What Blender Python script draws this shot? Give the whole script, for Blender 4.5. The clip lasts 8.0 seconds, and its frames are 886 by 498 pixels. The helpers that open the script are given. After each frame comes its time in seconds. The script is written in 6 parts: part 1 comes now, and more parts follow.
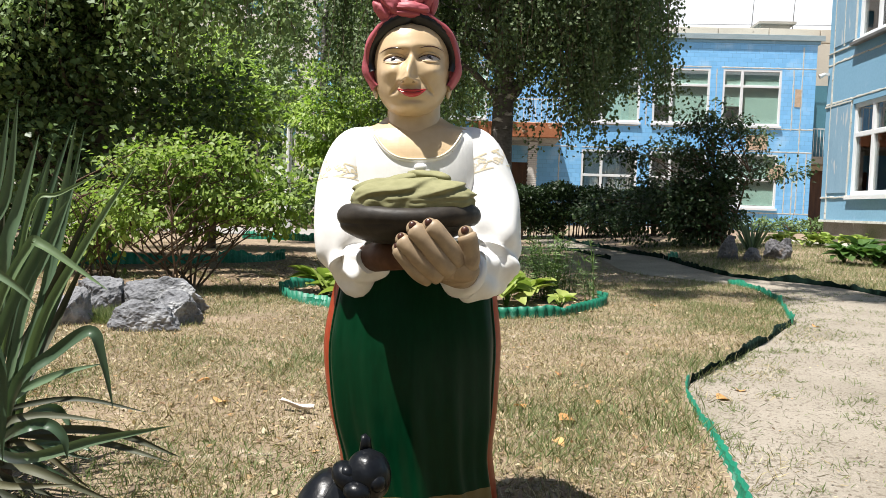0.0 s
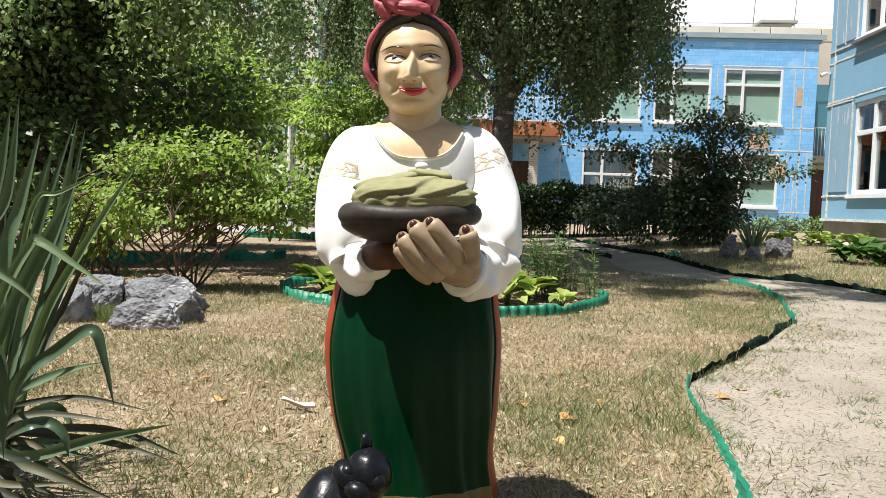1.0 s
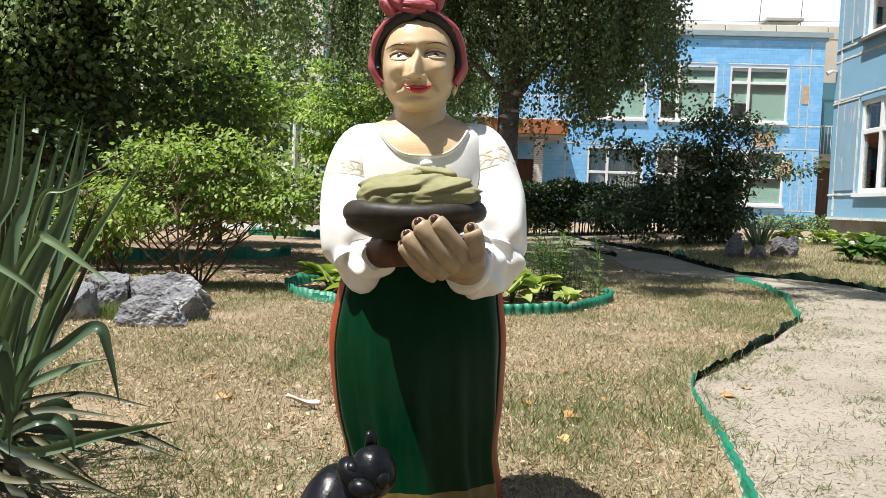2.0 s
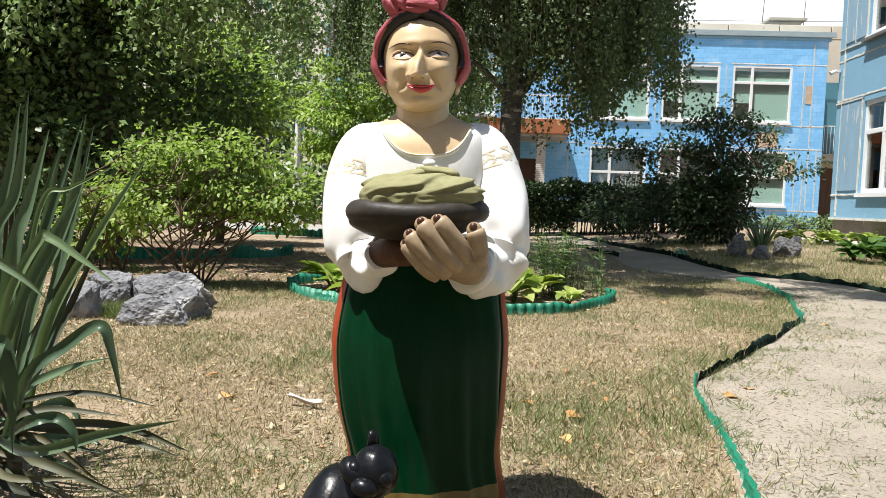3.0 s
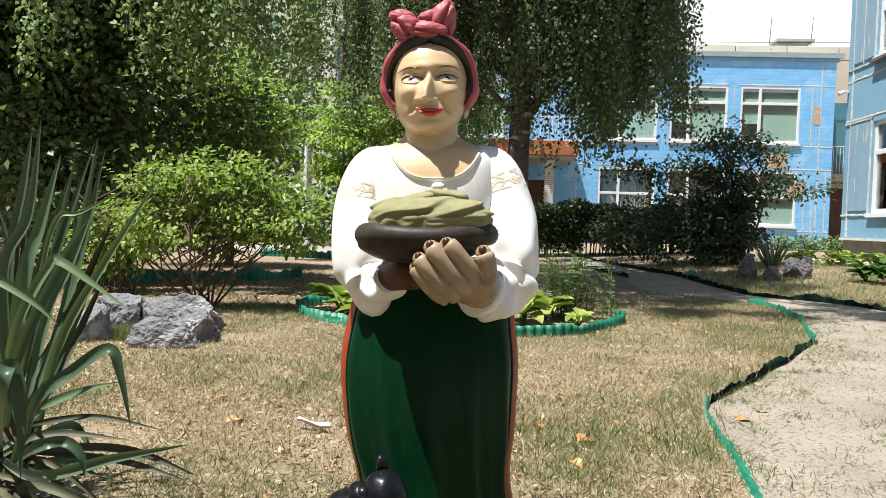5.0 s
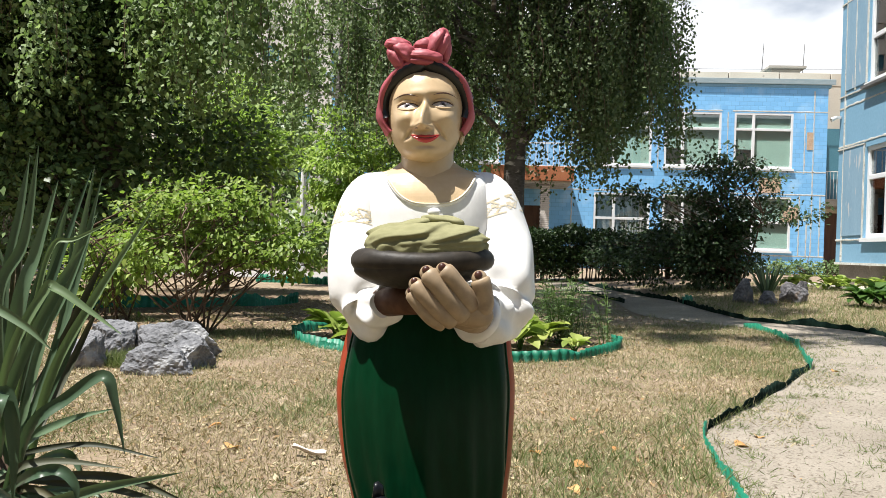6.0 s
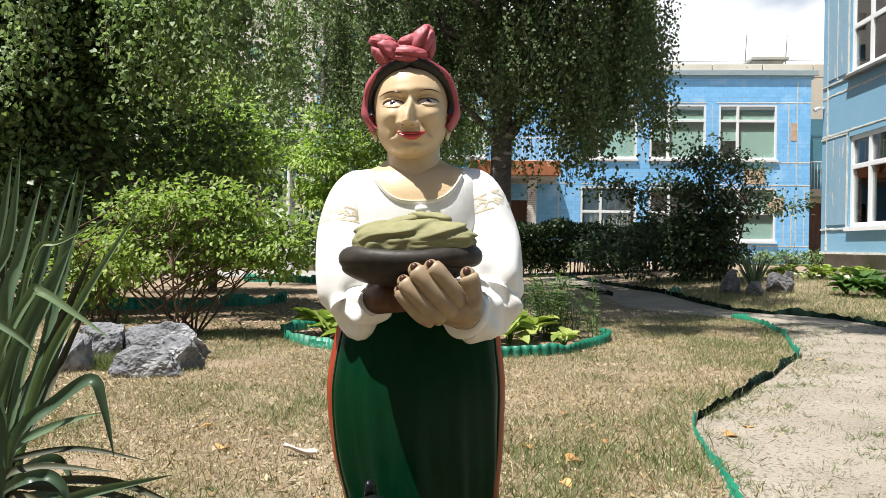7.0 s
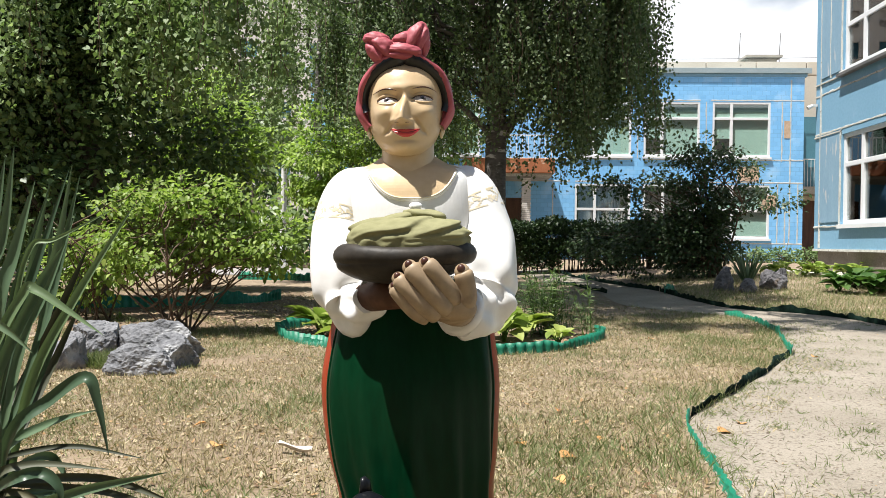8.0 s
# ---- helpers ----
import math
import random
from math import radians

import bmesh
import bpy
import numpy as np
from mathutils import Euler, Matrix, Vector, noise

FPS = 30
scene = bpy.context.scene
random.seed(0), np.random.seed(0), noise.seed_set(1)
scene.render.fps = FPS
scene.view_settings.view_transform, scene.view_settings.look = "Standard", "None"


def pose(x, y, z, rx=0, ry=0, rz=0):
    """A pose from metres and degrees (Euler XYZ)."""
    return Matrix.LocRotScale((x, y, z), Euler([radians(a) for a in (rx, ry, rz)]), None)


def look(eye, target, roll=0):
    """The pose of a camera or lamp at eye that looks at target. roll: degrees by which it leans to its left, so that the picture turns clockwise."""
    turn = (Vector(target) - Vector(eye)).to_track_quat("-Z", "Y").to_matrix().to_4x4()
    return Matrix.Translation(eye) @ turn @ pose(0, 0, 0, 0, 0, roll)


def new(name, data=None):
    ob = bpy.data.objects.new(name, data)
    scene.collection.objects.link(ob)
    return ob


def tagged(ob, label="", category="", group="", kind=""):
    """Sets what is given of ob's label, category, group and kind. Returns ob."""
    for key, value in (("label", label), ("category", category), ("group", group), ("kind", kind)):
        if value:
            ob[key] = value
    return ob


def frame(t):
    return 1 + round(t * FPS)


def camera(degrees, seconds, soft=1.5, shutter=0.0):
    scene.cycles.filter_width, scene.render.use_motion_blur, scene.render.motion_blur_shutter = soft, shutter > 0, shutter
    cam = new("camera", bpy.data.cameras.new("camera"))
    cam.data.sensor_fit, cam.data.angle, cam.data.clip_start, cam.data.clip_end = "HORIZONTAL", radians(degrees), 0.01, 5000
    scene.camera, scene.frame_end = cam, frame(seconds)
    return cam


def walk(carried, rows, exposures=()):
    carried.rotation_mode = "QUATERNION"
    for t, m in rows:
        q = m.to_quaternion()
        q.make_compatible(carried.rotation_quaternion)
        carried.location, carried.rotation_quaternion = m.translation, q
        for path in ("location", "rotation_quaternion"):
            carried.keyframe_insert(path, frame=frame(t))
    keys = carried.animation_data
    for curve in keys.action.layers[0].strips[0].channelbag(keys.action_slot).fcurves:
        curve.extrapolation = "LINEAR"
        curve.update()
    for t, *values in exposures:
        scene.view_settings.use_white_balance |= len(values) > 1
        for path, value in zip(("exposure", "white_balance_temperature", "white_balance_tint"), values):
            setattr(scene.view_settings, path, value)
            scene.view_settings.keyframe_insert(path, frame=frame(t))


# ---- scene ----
cam = camera(59.56, 8.0, soft=0.8)
walk(cam, [
    (0.0, pose(0.0014, -0.0010, 0.8385, 86.861, -1.898, 0.204)),
    (0.5, pose(0.0014, -0.0002, 0.8382, 86.736, -1.764, 0.149)),
    (1.0, pose(0.0014, -0.0008, 0.8392, 86.758, -1.943, 0.272)),
    (1.5, pose(0.0015, -0.0008, 0.8384, 86.676, -1.979, 0.500)),
    (3.0, pose(0.0002, 0.0006, 0.8386, 86.552, -2.120, 0.791)),
    (3.5, pose(-0.0007, 0.0016, 0.8396, 87.250, -2.097, 0.918)),
    (4.0, pose(0.0005, 0.0004, 0.8399, 87.705, -1.992, 1.093)),
    (5.5, pose(-0.0012, 0.0048, 0.8428, 88.935, -1.974, 1.478)),
    (6.0, pose(-0.0003, -0.0007, 0.8419, 90.009, -1.816, 1.145)),
    (6.5, pose(-0.0002, 0.0011, 0.8427, 89.962, -1.314, 0.821)),
    (7.0, pose(-0.0001, 0.0012, 0.8431, 89.748, -0.821, 0.256)),
    (7.5, pose(0.0002, -0.0014, 0.8434, 89.689, -0.682, -0.018)),
    (8.0, pose(0.0002, -0.0029, 0.8421, 89.580, -0.767, -0.149)),
])

# ---------------------------------------------------------------- light
SUN_ELEV, SUN_FROM = 69.0, (-0.80, -0.50)
world = bpy.data.worlds.new("sky")
scene.world = world
world.use_nodes = True
wn, wl = world.node_tree.nodes, world.node_tree.links
wn.clear()
w_out = wn.new("ShaderNodeOutputWorld")
w_bg = wn.new("ShaderNodeBackground")
w_sky = wn.new("ShaderNodeTexSky")
w_sky.sky_type = "NISHITA"
w_sky.sun_disc = False
w_sky.sun_elevation = radians(SUN_ELEV)
w_sky.sun_rotation = math.atan2(SUN_FROM[0], SUN_FROM[1])
# scattered bright cumulus over a clear sky
w_co = wn.new("ShaderNodeTexCoord")
w_map = wn.new("ShaderNodeMapping")
w_map.inputs["Scale"].default_value = (1, 1, 2.2)
w_noise = wn.new("ShaderNodeTexNoise")
w_noise.inputs["Scale"].default_value = 2.1
w_noise.inputs["Detail"].default_value = 7
w_ramp = wn.new("ShaderNodeValToRGB")
w_ramp.color_ramp.elements[0].position = 0.46
w_ramp.color_ramp.elements[1].position = 0.58
w_mix = wn.new("ShaderNodeMix")
w_mix.data_type = "RGBA"
w_mix.inputs["B"].default_value = (11.5, 11.8, 12.2, 1)
wl.new(w_co.outputs["Generated"], w_map.inputs["Vector"])
wl.new(w_map.outputs["Vector"], w_noise.inputs["Vector"])
w_sep = wn.new("ShaderNodeSeparateXYZ")
wl.new(w_co.outputs["Generated"], w_sep.inputs[0])
w_low = wn.new("ShaderNodeMath")      # clouds crowd towards the horizon
w_low.operation = "MULTIPLY_ADD"
w_low.inputs[1].default_value, w_low.inputs[2].default_value = -0.75, 0.32
wl.new(w_sep.outputs["Z"], w_low.inputs[0])
w_sum = wn.new("ShaderNodeMath")
w_sum.operation = "ADD"
wl.new(w_low.outputs[0], w_sum.inputs[0])
wl.new(w_noise.outputs["Fac"], w_sum.inputs[1])
wl.new(w_sum.outputs[0], w_ramp.inputs["Fac"])
wl.new(w_ramp.outputs["Color"], w_mix.inputs["Factor"])
wl.new(w_sky.outputs["Color"], w_mix.inputs["A"])
wl.new(w_mix.outputs["Result"], w_bg.inputs["Color"])
w_bg.inputs["Strength"].default_value = 0.05
wl.new(w_bg.outputs["Background"], w_out.inputs["Surface"])

sun_data = bpy.data.lights.new("sun", "SUN")
sun_data.energy = 5.0
sun_data.angle = radians(0.53)
sun_data.color = (1.0, 0.97, 0.92)
sun = new("sun", sun_data)
_h = math.tan(radians(SUN_ELEV)) * math.hypot(*SUN_FROM)
sun.matrix_world = look((SUN_FROM[0] * 20, SUN_FROM[1] * 20, _h * 20), (0, 0, 0))
scene.view_settings.exposure = 1.03


# ---------------------------------------------------------------- materials
def mat_base(name):
    m = bpy.data.materials.new(name)
    m.use_nodes = True
    n, l = m.node_tree.nodes, m.node_tree.links
    return m, n, l, n["Principled BSDF"]


def surf(name, c1, c2, rough=0.7, big=1.5, fine=40.0, bump=0.2, metal=0.0, spots=None, spot_scale=8.0, spot_at=0.62,
         stretch=(1, 1, 1), coat=0.0, dist=0.01, spread=0.25, spec=0.4):
    """Two colours mixed by coarse and fine noise, optional stains in a third, and relief."""
    m, n, l, b = mat_base(name)
    co = n.new("ShaderNodeTexCoord")
    mp = n.new("ShaderNodeMapping")
    mp.inputs["Scale"].default_value = stretch
    l.new(co.outputs["Object"], mp.inputs["Vector"])
    na, nb = n.new("ShaderNodeTexNoise"), n.new("ShaderNodeTexNoise")
    na.inputs["Scale"].default_value, nb.inputs["Scale"].default_value = big, fine
    na.inputs["Detail"].default_value, nb.inputs["Detail"].default_value = 5, 6
    for t in (na, nb):
        l.new(mp.outputs["Vector"], t.inputs["Vector"])
    add = n.new("ShaderNodeMath")
    add.operation = "MULTIPLY_ADD"
    add.inputs[1].default_value = 0.5
    half = n.new("ShaderNodeMath")
    half.operation = "MULTIPLY"
    half.inputs[1].default_value = 0.5
    l.new(nb.outputs["Fac"], half.inputs[0])
    l.new(na.outputs["Fac"], add.inputs[0])
    l.new(half.outputs[0], add.inputs[2])
    ramp = n.new("ShaderNodeValToRGB")
    ramp.color_ramp.elements[0].position, ramp.color_ramp.elements[1].position = 0.5 - spread / 2, 0.5 + spread / 2
    ramp.color_ramp.elements[0].color, ramp.color_ramp.elements[1].color = (*c1, 1), (*c2, 1)
    l.new(add.outputs[0], ramp.inputs["Fac"])
    out = ramp.outputs["Color"]
    if spots:
        ns = n.new("ShaderNodeTexNoise")
        ns.inputs["Scale"].default_value, ns.inputs["Detail"].default_value = spot_scale, 8
        l.new(mp.outputs["Vector"], ns.inputs["Vector"])
        rs = n.new("ShaderNodeValToRGB")
        rs.color_ramp.elements[0].position, rs.color_ramp.elements[1].position = spot_at, spot_at + 0.06
        l.new(ns.outputs["Fac"], rs.inputs["Fac"])
        mx = n.new("ShaderNodeMix")
        mx.data_type = "RGBA"
        mx.inputs["B"].default_value = (*spots, 1)
        l.new(rs.outputs["Color"], mx.inputs["Factor"])
        l.new(out, mx.inputs["A"])
        out = mx.outputs["Result"]
    l.new(out, b.inputs["Base Color"])
    b.inputs["Roughness"].default_value = rough
    b.inputs["Metallic"].default_value = metal
    b.inputs["Specular IOR Level"].default_value = spec
    b.inputs["Coat Weight"].default_value = coat
    b.inputs["Coat Roughness"].default_value = 0.12
    if bump:
        bp = n.new("ShaderNodeBump")
        bp.inputs["Strength"].default_value, bp.inputs["Distance"].default_value = bump, dist
        l.new(add.outputs[0], bp.inputs["Height"])
        l.new(bp.outputs["Normal"], b.inputs["Normal"])
    return m


def ramp_many(n, l, source, colours):
    r = n.new("ShaderNodeValToRGB")
    e = r.color_ramp.elements
    e[0].position, e[0].color = 0, (*colours[0], 1)
    e[1].position, e[1].color = 1, (*colours[-1], 1)
    for i, c in enumerate(colours[1:-1], 1):
        k = e.new(i / (len(colours) - 1))
        k.color = (*c, 1)
    l.new(source, r.inputs["Fac"])
    return r.outputs["Color"]


def leafy(name, colours, rough=0.5, through_light=0.3, single=False):
    """Leaves: each takes its own tone; some light shines through."""
    m, n, l, b = mat_base(name)
    if single:
        src = n.new("ShaderNodeObjectInfo").outputs["Random"]
    else:
        src = n.new("ShaderNodeNewGeometry").outputs["Random Per Island"]
    col = ramp_many(n, l, src, colours)
    l.new(col, b.inputs["Base Color"])
    b.inputs["Roughness"].default_value = rough
    b.inputs["Specular IOR Level"].default_value = 0.32
    tr = n.new("ShaderNodeBsdfTranslucent")
    bright = n.new("ShaderNodeMix")
    bright.data_type = "RGBA"
    bright.blend_type = "MULTIPLY"
    bright.inputs["Factor"].default_value = 1
    bright.inputs["B"].default_value = (1.2, 1.4, 0.85, 1)
    l.new(col, bright.inputs["A"])
    l.new(bright.outputs["Result"], tr.inputs["Color"])
    mix = n.new("ShaderNodeMixShader")
    mix.inputs[0].default_value = through_light
    l.new(b.outputs[0], mix.inputs[1])
    l.new(tr.outputs[0], mix.inputs[2])
    l.new(mix.outputs[0], n["Material Output"].inputs["Surface"])
    return m


def glassy(name, tint=(0.93, 0.97, 0.96), keep=0.92):
    m, n, l, b = mat_base(name)
    tr, gl, mx = n.new("ShaderNodeBsdfTransparent"), n.new("ShaderNodeBsdfGlossy"), n.new("ShaderNodeMixShader")
    fr = n.new("ShaderNodeFresnel")
    fr.inputs["IOR"].default_value = 2.1
    tr.inputs["Color"].default_value = (*[c * keep for c in tint], 1)
    gl.inputs["Roughness"].default_value = 0.01
    l.new(fr.outputs[0], mx.inputs[0])
    l.new(tr.outputs[0], mx.inputs[1])
    l.new(gl.outputs[0], mx.inputs[2])
    l.new(mx.outputs[0], n["Material Output"].inputs["Surface"])
    return m


def tiled(name, c1, c2, joint, w, h, gap=0.006, rough=0.6, stain=(0.6, 0.62, 0.6), amount=0.66, turn=True):
    """Painted small brick: courses in relief, faded patches."""
    m, n, l, b = mat_base(name)
    co = n.new("ShaderNodeTexCoord")
    mp = n.new("ShaderNodeMapping")
    if turn:
        mp.inputs["Rotation"].default_value = (radians(90), 0, 0)
    l.new(co.outputs["Object"], mp.inputs["Vector"])
    br = n.new("ShaderNodeTexBrick")
    br.inputs["Scale"].default_value = 1
    br.inputs["Brick Width"].default_value, br.inputs["Row Height"].default_value = w, h
    br.inputs["Mortar Size"].default_value = gap
    br.inputs["Color1"].default_value, br.inputs["Color2"].default_value = (*c1, 1), (*c2, 1)
    br.inputs["Mortar"].default_value = (*joint, 1)
    l.new(mp.outputs["Vector"], br.inputs["Vector"])
    ns = n.new("ShaderNodeTexNoise")
    ns.inputs["Scale"].default_value, ns.inputs["Detail"].default_value = 1.1, 9
    l.new(co.outputs["Object"], ns.inputs["Vector"])
    rs = n.new("ShaderNodeValToRGB")
    rs.color_ramp.elements[0].position, rs.color_ramp.elements[1].position = amount - 0.12, amount + 0.12
    rs.color_ramp.elements[1].color = (0.6, 0.6, 0.6, 1)
    l.new(ns.outputs["Fac"], rs.inputs["Fac"])
    mx = n.new("ShaderNodeMix")
    mx.data_type = "RGBA"
    mx.inputs["B"].default_value = (*stain, 1)
    l.new(rs.outputs["Color"], mx.inputs["Factor"])
    l.new(br.outputs["Color"], mx.inputs["A"])
    l.new(mx.outputs["Result"], b.inputs["Base Color"])
    b.inputs["Roughness"].default_value = rough
    bp = n.new("ShaderNodeBump")
    bp.invert = True
    bp.inputs["Strength"].default_value, bp.inputs["Distance"].default_value = 0.5, 0.01
    l.new(br.outputs["Fac"], bp.inputs["Height"])
    l.new(bp.outputs["Normal"], b.inputs["Normal"])
    return m


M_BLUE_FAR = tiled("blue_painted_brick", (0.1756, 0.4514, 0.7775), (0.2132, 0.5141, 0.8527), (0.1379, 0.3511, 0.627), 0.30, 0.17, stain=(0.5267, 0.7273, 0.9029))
M_BLUE = surf("blue_paint", (0.165, 0.325, 0.46), (0.205, 0.38, 0.525), rough=0.55, big=0.7, fine=18, bump=0.1, spots=(0.24, 0.4, 0.54), spot_scale=2, spot_at=0.62)
M_BLUE_PALE = surf("pale_blue_panel", (0.19, 0.315, 0.42), (0.245, 0.375, 0.48), rough=0.6, big=1.2, fine=22, bump=0.15, spots=(0.45, 0.48, 0.5), spot_scale=3, stretch=(3, 3, 0.6))
M_SEAM = surf("seam_putty", (0.42, 0.42, 0.38), (0.62, 0.62, 0.58), rough=0.9, big=6, fine=50, bump=0.5, spots=(0.3, 0.27, 0.22), spot_scale=9)
M_TEAL = surf("teal_paint", (0.05, 0.16, 0.22), (0.08, 0.22, 0.28), rough=0.5, big=1, fine=20, bump=0.05)
M_CONC = surf("concrete", (0.3, 0.28, 0.24), (0.46, 0.43, 0.37), rough=0.9, big=1.2, fine=35, bump=0.4, spots=(0.22, 0.19, 0.16), spot_scale=2.5)
M_PANEL = surf("cream_concrete", (0.50, 0.45, 0.37), (0.60, 0.55, 0.46), rough=0.9, big=0.8, fine=30, bump=0.3, spots=(0.34, 0.306, 0.255), spot_scale=2.0)
M_PLINTH = surf("plinth_render", (0.13, 0.11, 0.09), (0.22, 0.19, 0.16), rough=0.95, big=2, fine=30, bump=0.5, spots=(0.33, 0.3, 0.27), spot_scale=2.2)
M_FLASH = surf("zinc_flashing", (0.26, 0.34, 0.37), (0.36, 0.43, 0.45), rough=0.45, metal=0.3, big=1.5, fine=20, bump=0.1, stretch=(1, 1, 4))
M_RUST = surf("rusty_fascia", (0.30, 0.10, 0.045), (0.42, 0.17, 0.075), rough=0.85, big=1.6, fine=25, bump=0.3, spots=(0.6, 0.45, 0.33), spot_scale=3.5, spot_at=0.6)
M_WHITE = surf("white_upvc", (0.666, 0.684, 0.702), (0.738, 0.747, 0.756), rough=0.35, big=2, fine=30, bump=0.02)
M_DOORWOOD = surf("brown_door", (0.06, 0.028, 0.016), (0.12, 0.055, 0.03), rough=0.6, big=2, fine=30, bump=0.2, stretch=(6, 6, 0.7))
M_BLIND = surf("green_blind", (0.486, 0.702, 0.621), (0.567, 0.783, 0.702), rough=0.8, big=1, fine=12, bump=0.05)
M_CURTAIN = surf("net_curtain", (0.5, 0.48, 0.45), (0.62, 0.6, 0.57), rough=0.9, big=2, fine=15, bump=0.2, stretch=(8, 8, 0.4))
M_ROOM = surf("room_wall", (0.2, 0.2, 0.2), (0.32, 0.3, 0.28), rough=0.9, big=1, fine=8, bump=0)
M_GLASS = glassy("window_glass")
M_BARS = surf("white_iron", (0.6, 0.62, 0.62), (0.72, 0.73, 0.72), rough=0.5, big=4, fine=30, bump=0.1)
M_STEEL = surf("grey_steel", (0.12, 0.12, 0.12), (0.22, 0.21, 0.2), rough=0.6, metal=0.5, big=4, fine=30, bump=0.1)
M_WBRICK = surf("whitewashed_brick", (0.5, 0.46, 0.42), (0.64, 0.6, 0.56), rough=0.9, big=5, fine=40, bump=0.4, spots=(0.42, 0.3, 0.25), spot_scale=7)
M_MORTAR = surf("dark_mortar", (0.2, 0.18, 0.17), (0.3, 0.27, 0.25), rough=0.95, big=5, fine=40, bump=0.4)
M_FLATS = surf("pale_flats", (0.52, 0.5, 0.47), (0.66, 0.63, 0.59), rough=0.9, big=0.4, fine=6, bump=0.1)
M_ROAD = surf("worn_asphalt", (0.225, 0.21, 0.195), (0.285, 0.27, 0.2475), rough=0.9, big=0.8, fine=60, bump=0.3)


# ---------------------------------------------------------------- mesh helpers
class Build:
    """Gathers vertices and faces with a material slot each."""

    def __init__(self):
        self.v, self.f, self.m = [], [], []

    def add(self, verts, faces, slot=0):
        o = len(self.v)
        self.v += [tuple(p) for p in verts]
        self.f += [tuple(i + o for i in q) for q in faces]
        self.m += [slot] * len(faces)

    def box(self, x0, x1, y0, y1, z0, z1, slot=0):
        self.add([(x, y, z) for z in (z0, z1) for y in (y0, y1) for x in (x0, x1)],
                 [(0, 2, 3, 1), (4, 5, 7, 6), (0, 1, 5, 4), (2, 6, 7, 3), (0, 4, 6, 2), (1, 3, 7, 5)], slot)

    def tube(self, path, radii, n=8, slot=0, flat=1.0, cap=True):
        path = [Vector(p) for p in path]
        verts, side = [], None
        for i, p in enumerate(path):
            d = (path[min(i + 1, len(path) - 1)] - path[max(i - 1, 0)]).normalized()
            if side is None:
                side = d.orthogonal().normalized()
            side = (side - d * side.dot(d)).normalized()
            up = d.cross(side)
            for k in range(n):
                a = 2 * math.pi * k / n
                verts.append(p + (side * math.cos(a) + up * math.sin(a) * flat) * radii[i])
        faces = [(i * n + k, i * n + (k + 1) % n, (i + 1) * n + (k + 1) % n, (i + 1) * n + k)
                 for i in range(len(path) - 1) for k in range(n)]
        if cap:
            faces += [tuple(range(n - 1, -1, -1)), tuple(range((len(path) - 1) * n, len(path) * n))]
        self.add(verts, faces, slot)

    def ball(self, c, r, slot=0, nu=24, nv=14, turn=(0, 0, 0), shape=None):
        R = Euler([radians(a) for a in turn]).to_matrix()
        verts = []
        for j in range(1, nv):
            t = math.pi * j / nv
            for i in range(nu):
                a = 2 * math.pi * i / nu
                d = Vector((math.sin(t) * math.cos(a), math.sin(t) * math.sin(a), math.cos(t)))
                s = shape(d) if shape else 1
                verts.append(R @ Vector((d.x * r[0] * s, d.y * r[1] * s, d.z * r[2] * s)) + Vector(c))
        top, bot = len(verts), len(verts) + 1
        verts += [R @ Vector((0, 0, r[2] * (shape(Vector((0, 0, 1))) if shape else 1))) + Vector(c),
                  R @ Vector((0, 0, -r[2] * (shape(Vector((0, 0, -1))) if shape else 1))) + Vector(c)]
        faces = [(j * nu + i, (j + 1) * nu + i, (j + 1) * nu + (i + 1) % nu, j * nu + (i + 1) % nu)
                 for j in range(nv - 2) for i in range(nu)]
        faces += [(top, i, (i + 1) % nu) for i in range(nu)]
        faces += [(bot, (nv - 2) * nu + (i + 1) % nu, (nv - 2) * nu + i) for i in range(nu)]
        self.add(verts, faces, slot)

    def grid(self, rows, slot=0, closed=False):
        """rows: lists of points, all of one length."""
        n = len(rows[0])
        verts = [p for r in rows for p in r]
        faces = [(i * n + k, i * n + (k + 1) % n, (i + 1) * n + (k + 1) % n, (i + 1) * n + k)
                 for i in range(len(rows) - 1) for k in range(n if closed else n - 1)]
        self.add(verts, faces, slot)

    def mesh(self, name, mats, smooth=False):
        me = bpy.data.meshes.new(name)
        me.from_pydata(self.v, [], self.f)
        for mt in (mats if isinstance(mats, (list, tuple)) else [mats]):
            me.materials.append(mt)
        me.polygons.foreach_set("material_index", np.array(self.m, dtype=np.int32))
        me.polygons.foreach_set("use_smooth", np.full(len(self.f), smooth, dtype=bool))
        me.update()
        return me


def welded(ob):
    """Joins the wall pieces into one skin."""
    bm = bmesh.new()
    bm.from_mesh(ob.data)
    bmesh.ops.remove_doubles(bm, verts=bm.verts, dist=0.0005)
    bm.to_mesh(ob.data)
    bm.free()
    return ob


def part(name, bld, mats, parent, label="", smooth=False):
    """One mesh object, under a thing or a part (or top-level with parent None)."""
    ob = new(name, bld.mesh(name, mats, smooth) if isinstance(bld, Build) else bld)
    ob.parent = parent
    if label:
        tagged(ob, label)
    return ob


def bevel(ob, w=0.004, seg=2):
    md = ob.modifiers.new("bevel", "BEVEL")
    md.width, md.segments, md.limit_method = w, seg, "ANGLE"
    return ob


def smooth01(a, b, x):
    t = min(1.0, max(0.0, (x - a) / (b - a)))
    return t * t * (3 - 2 * t)


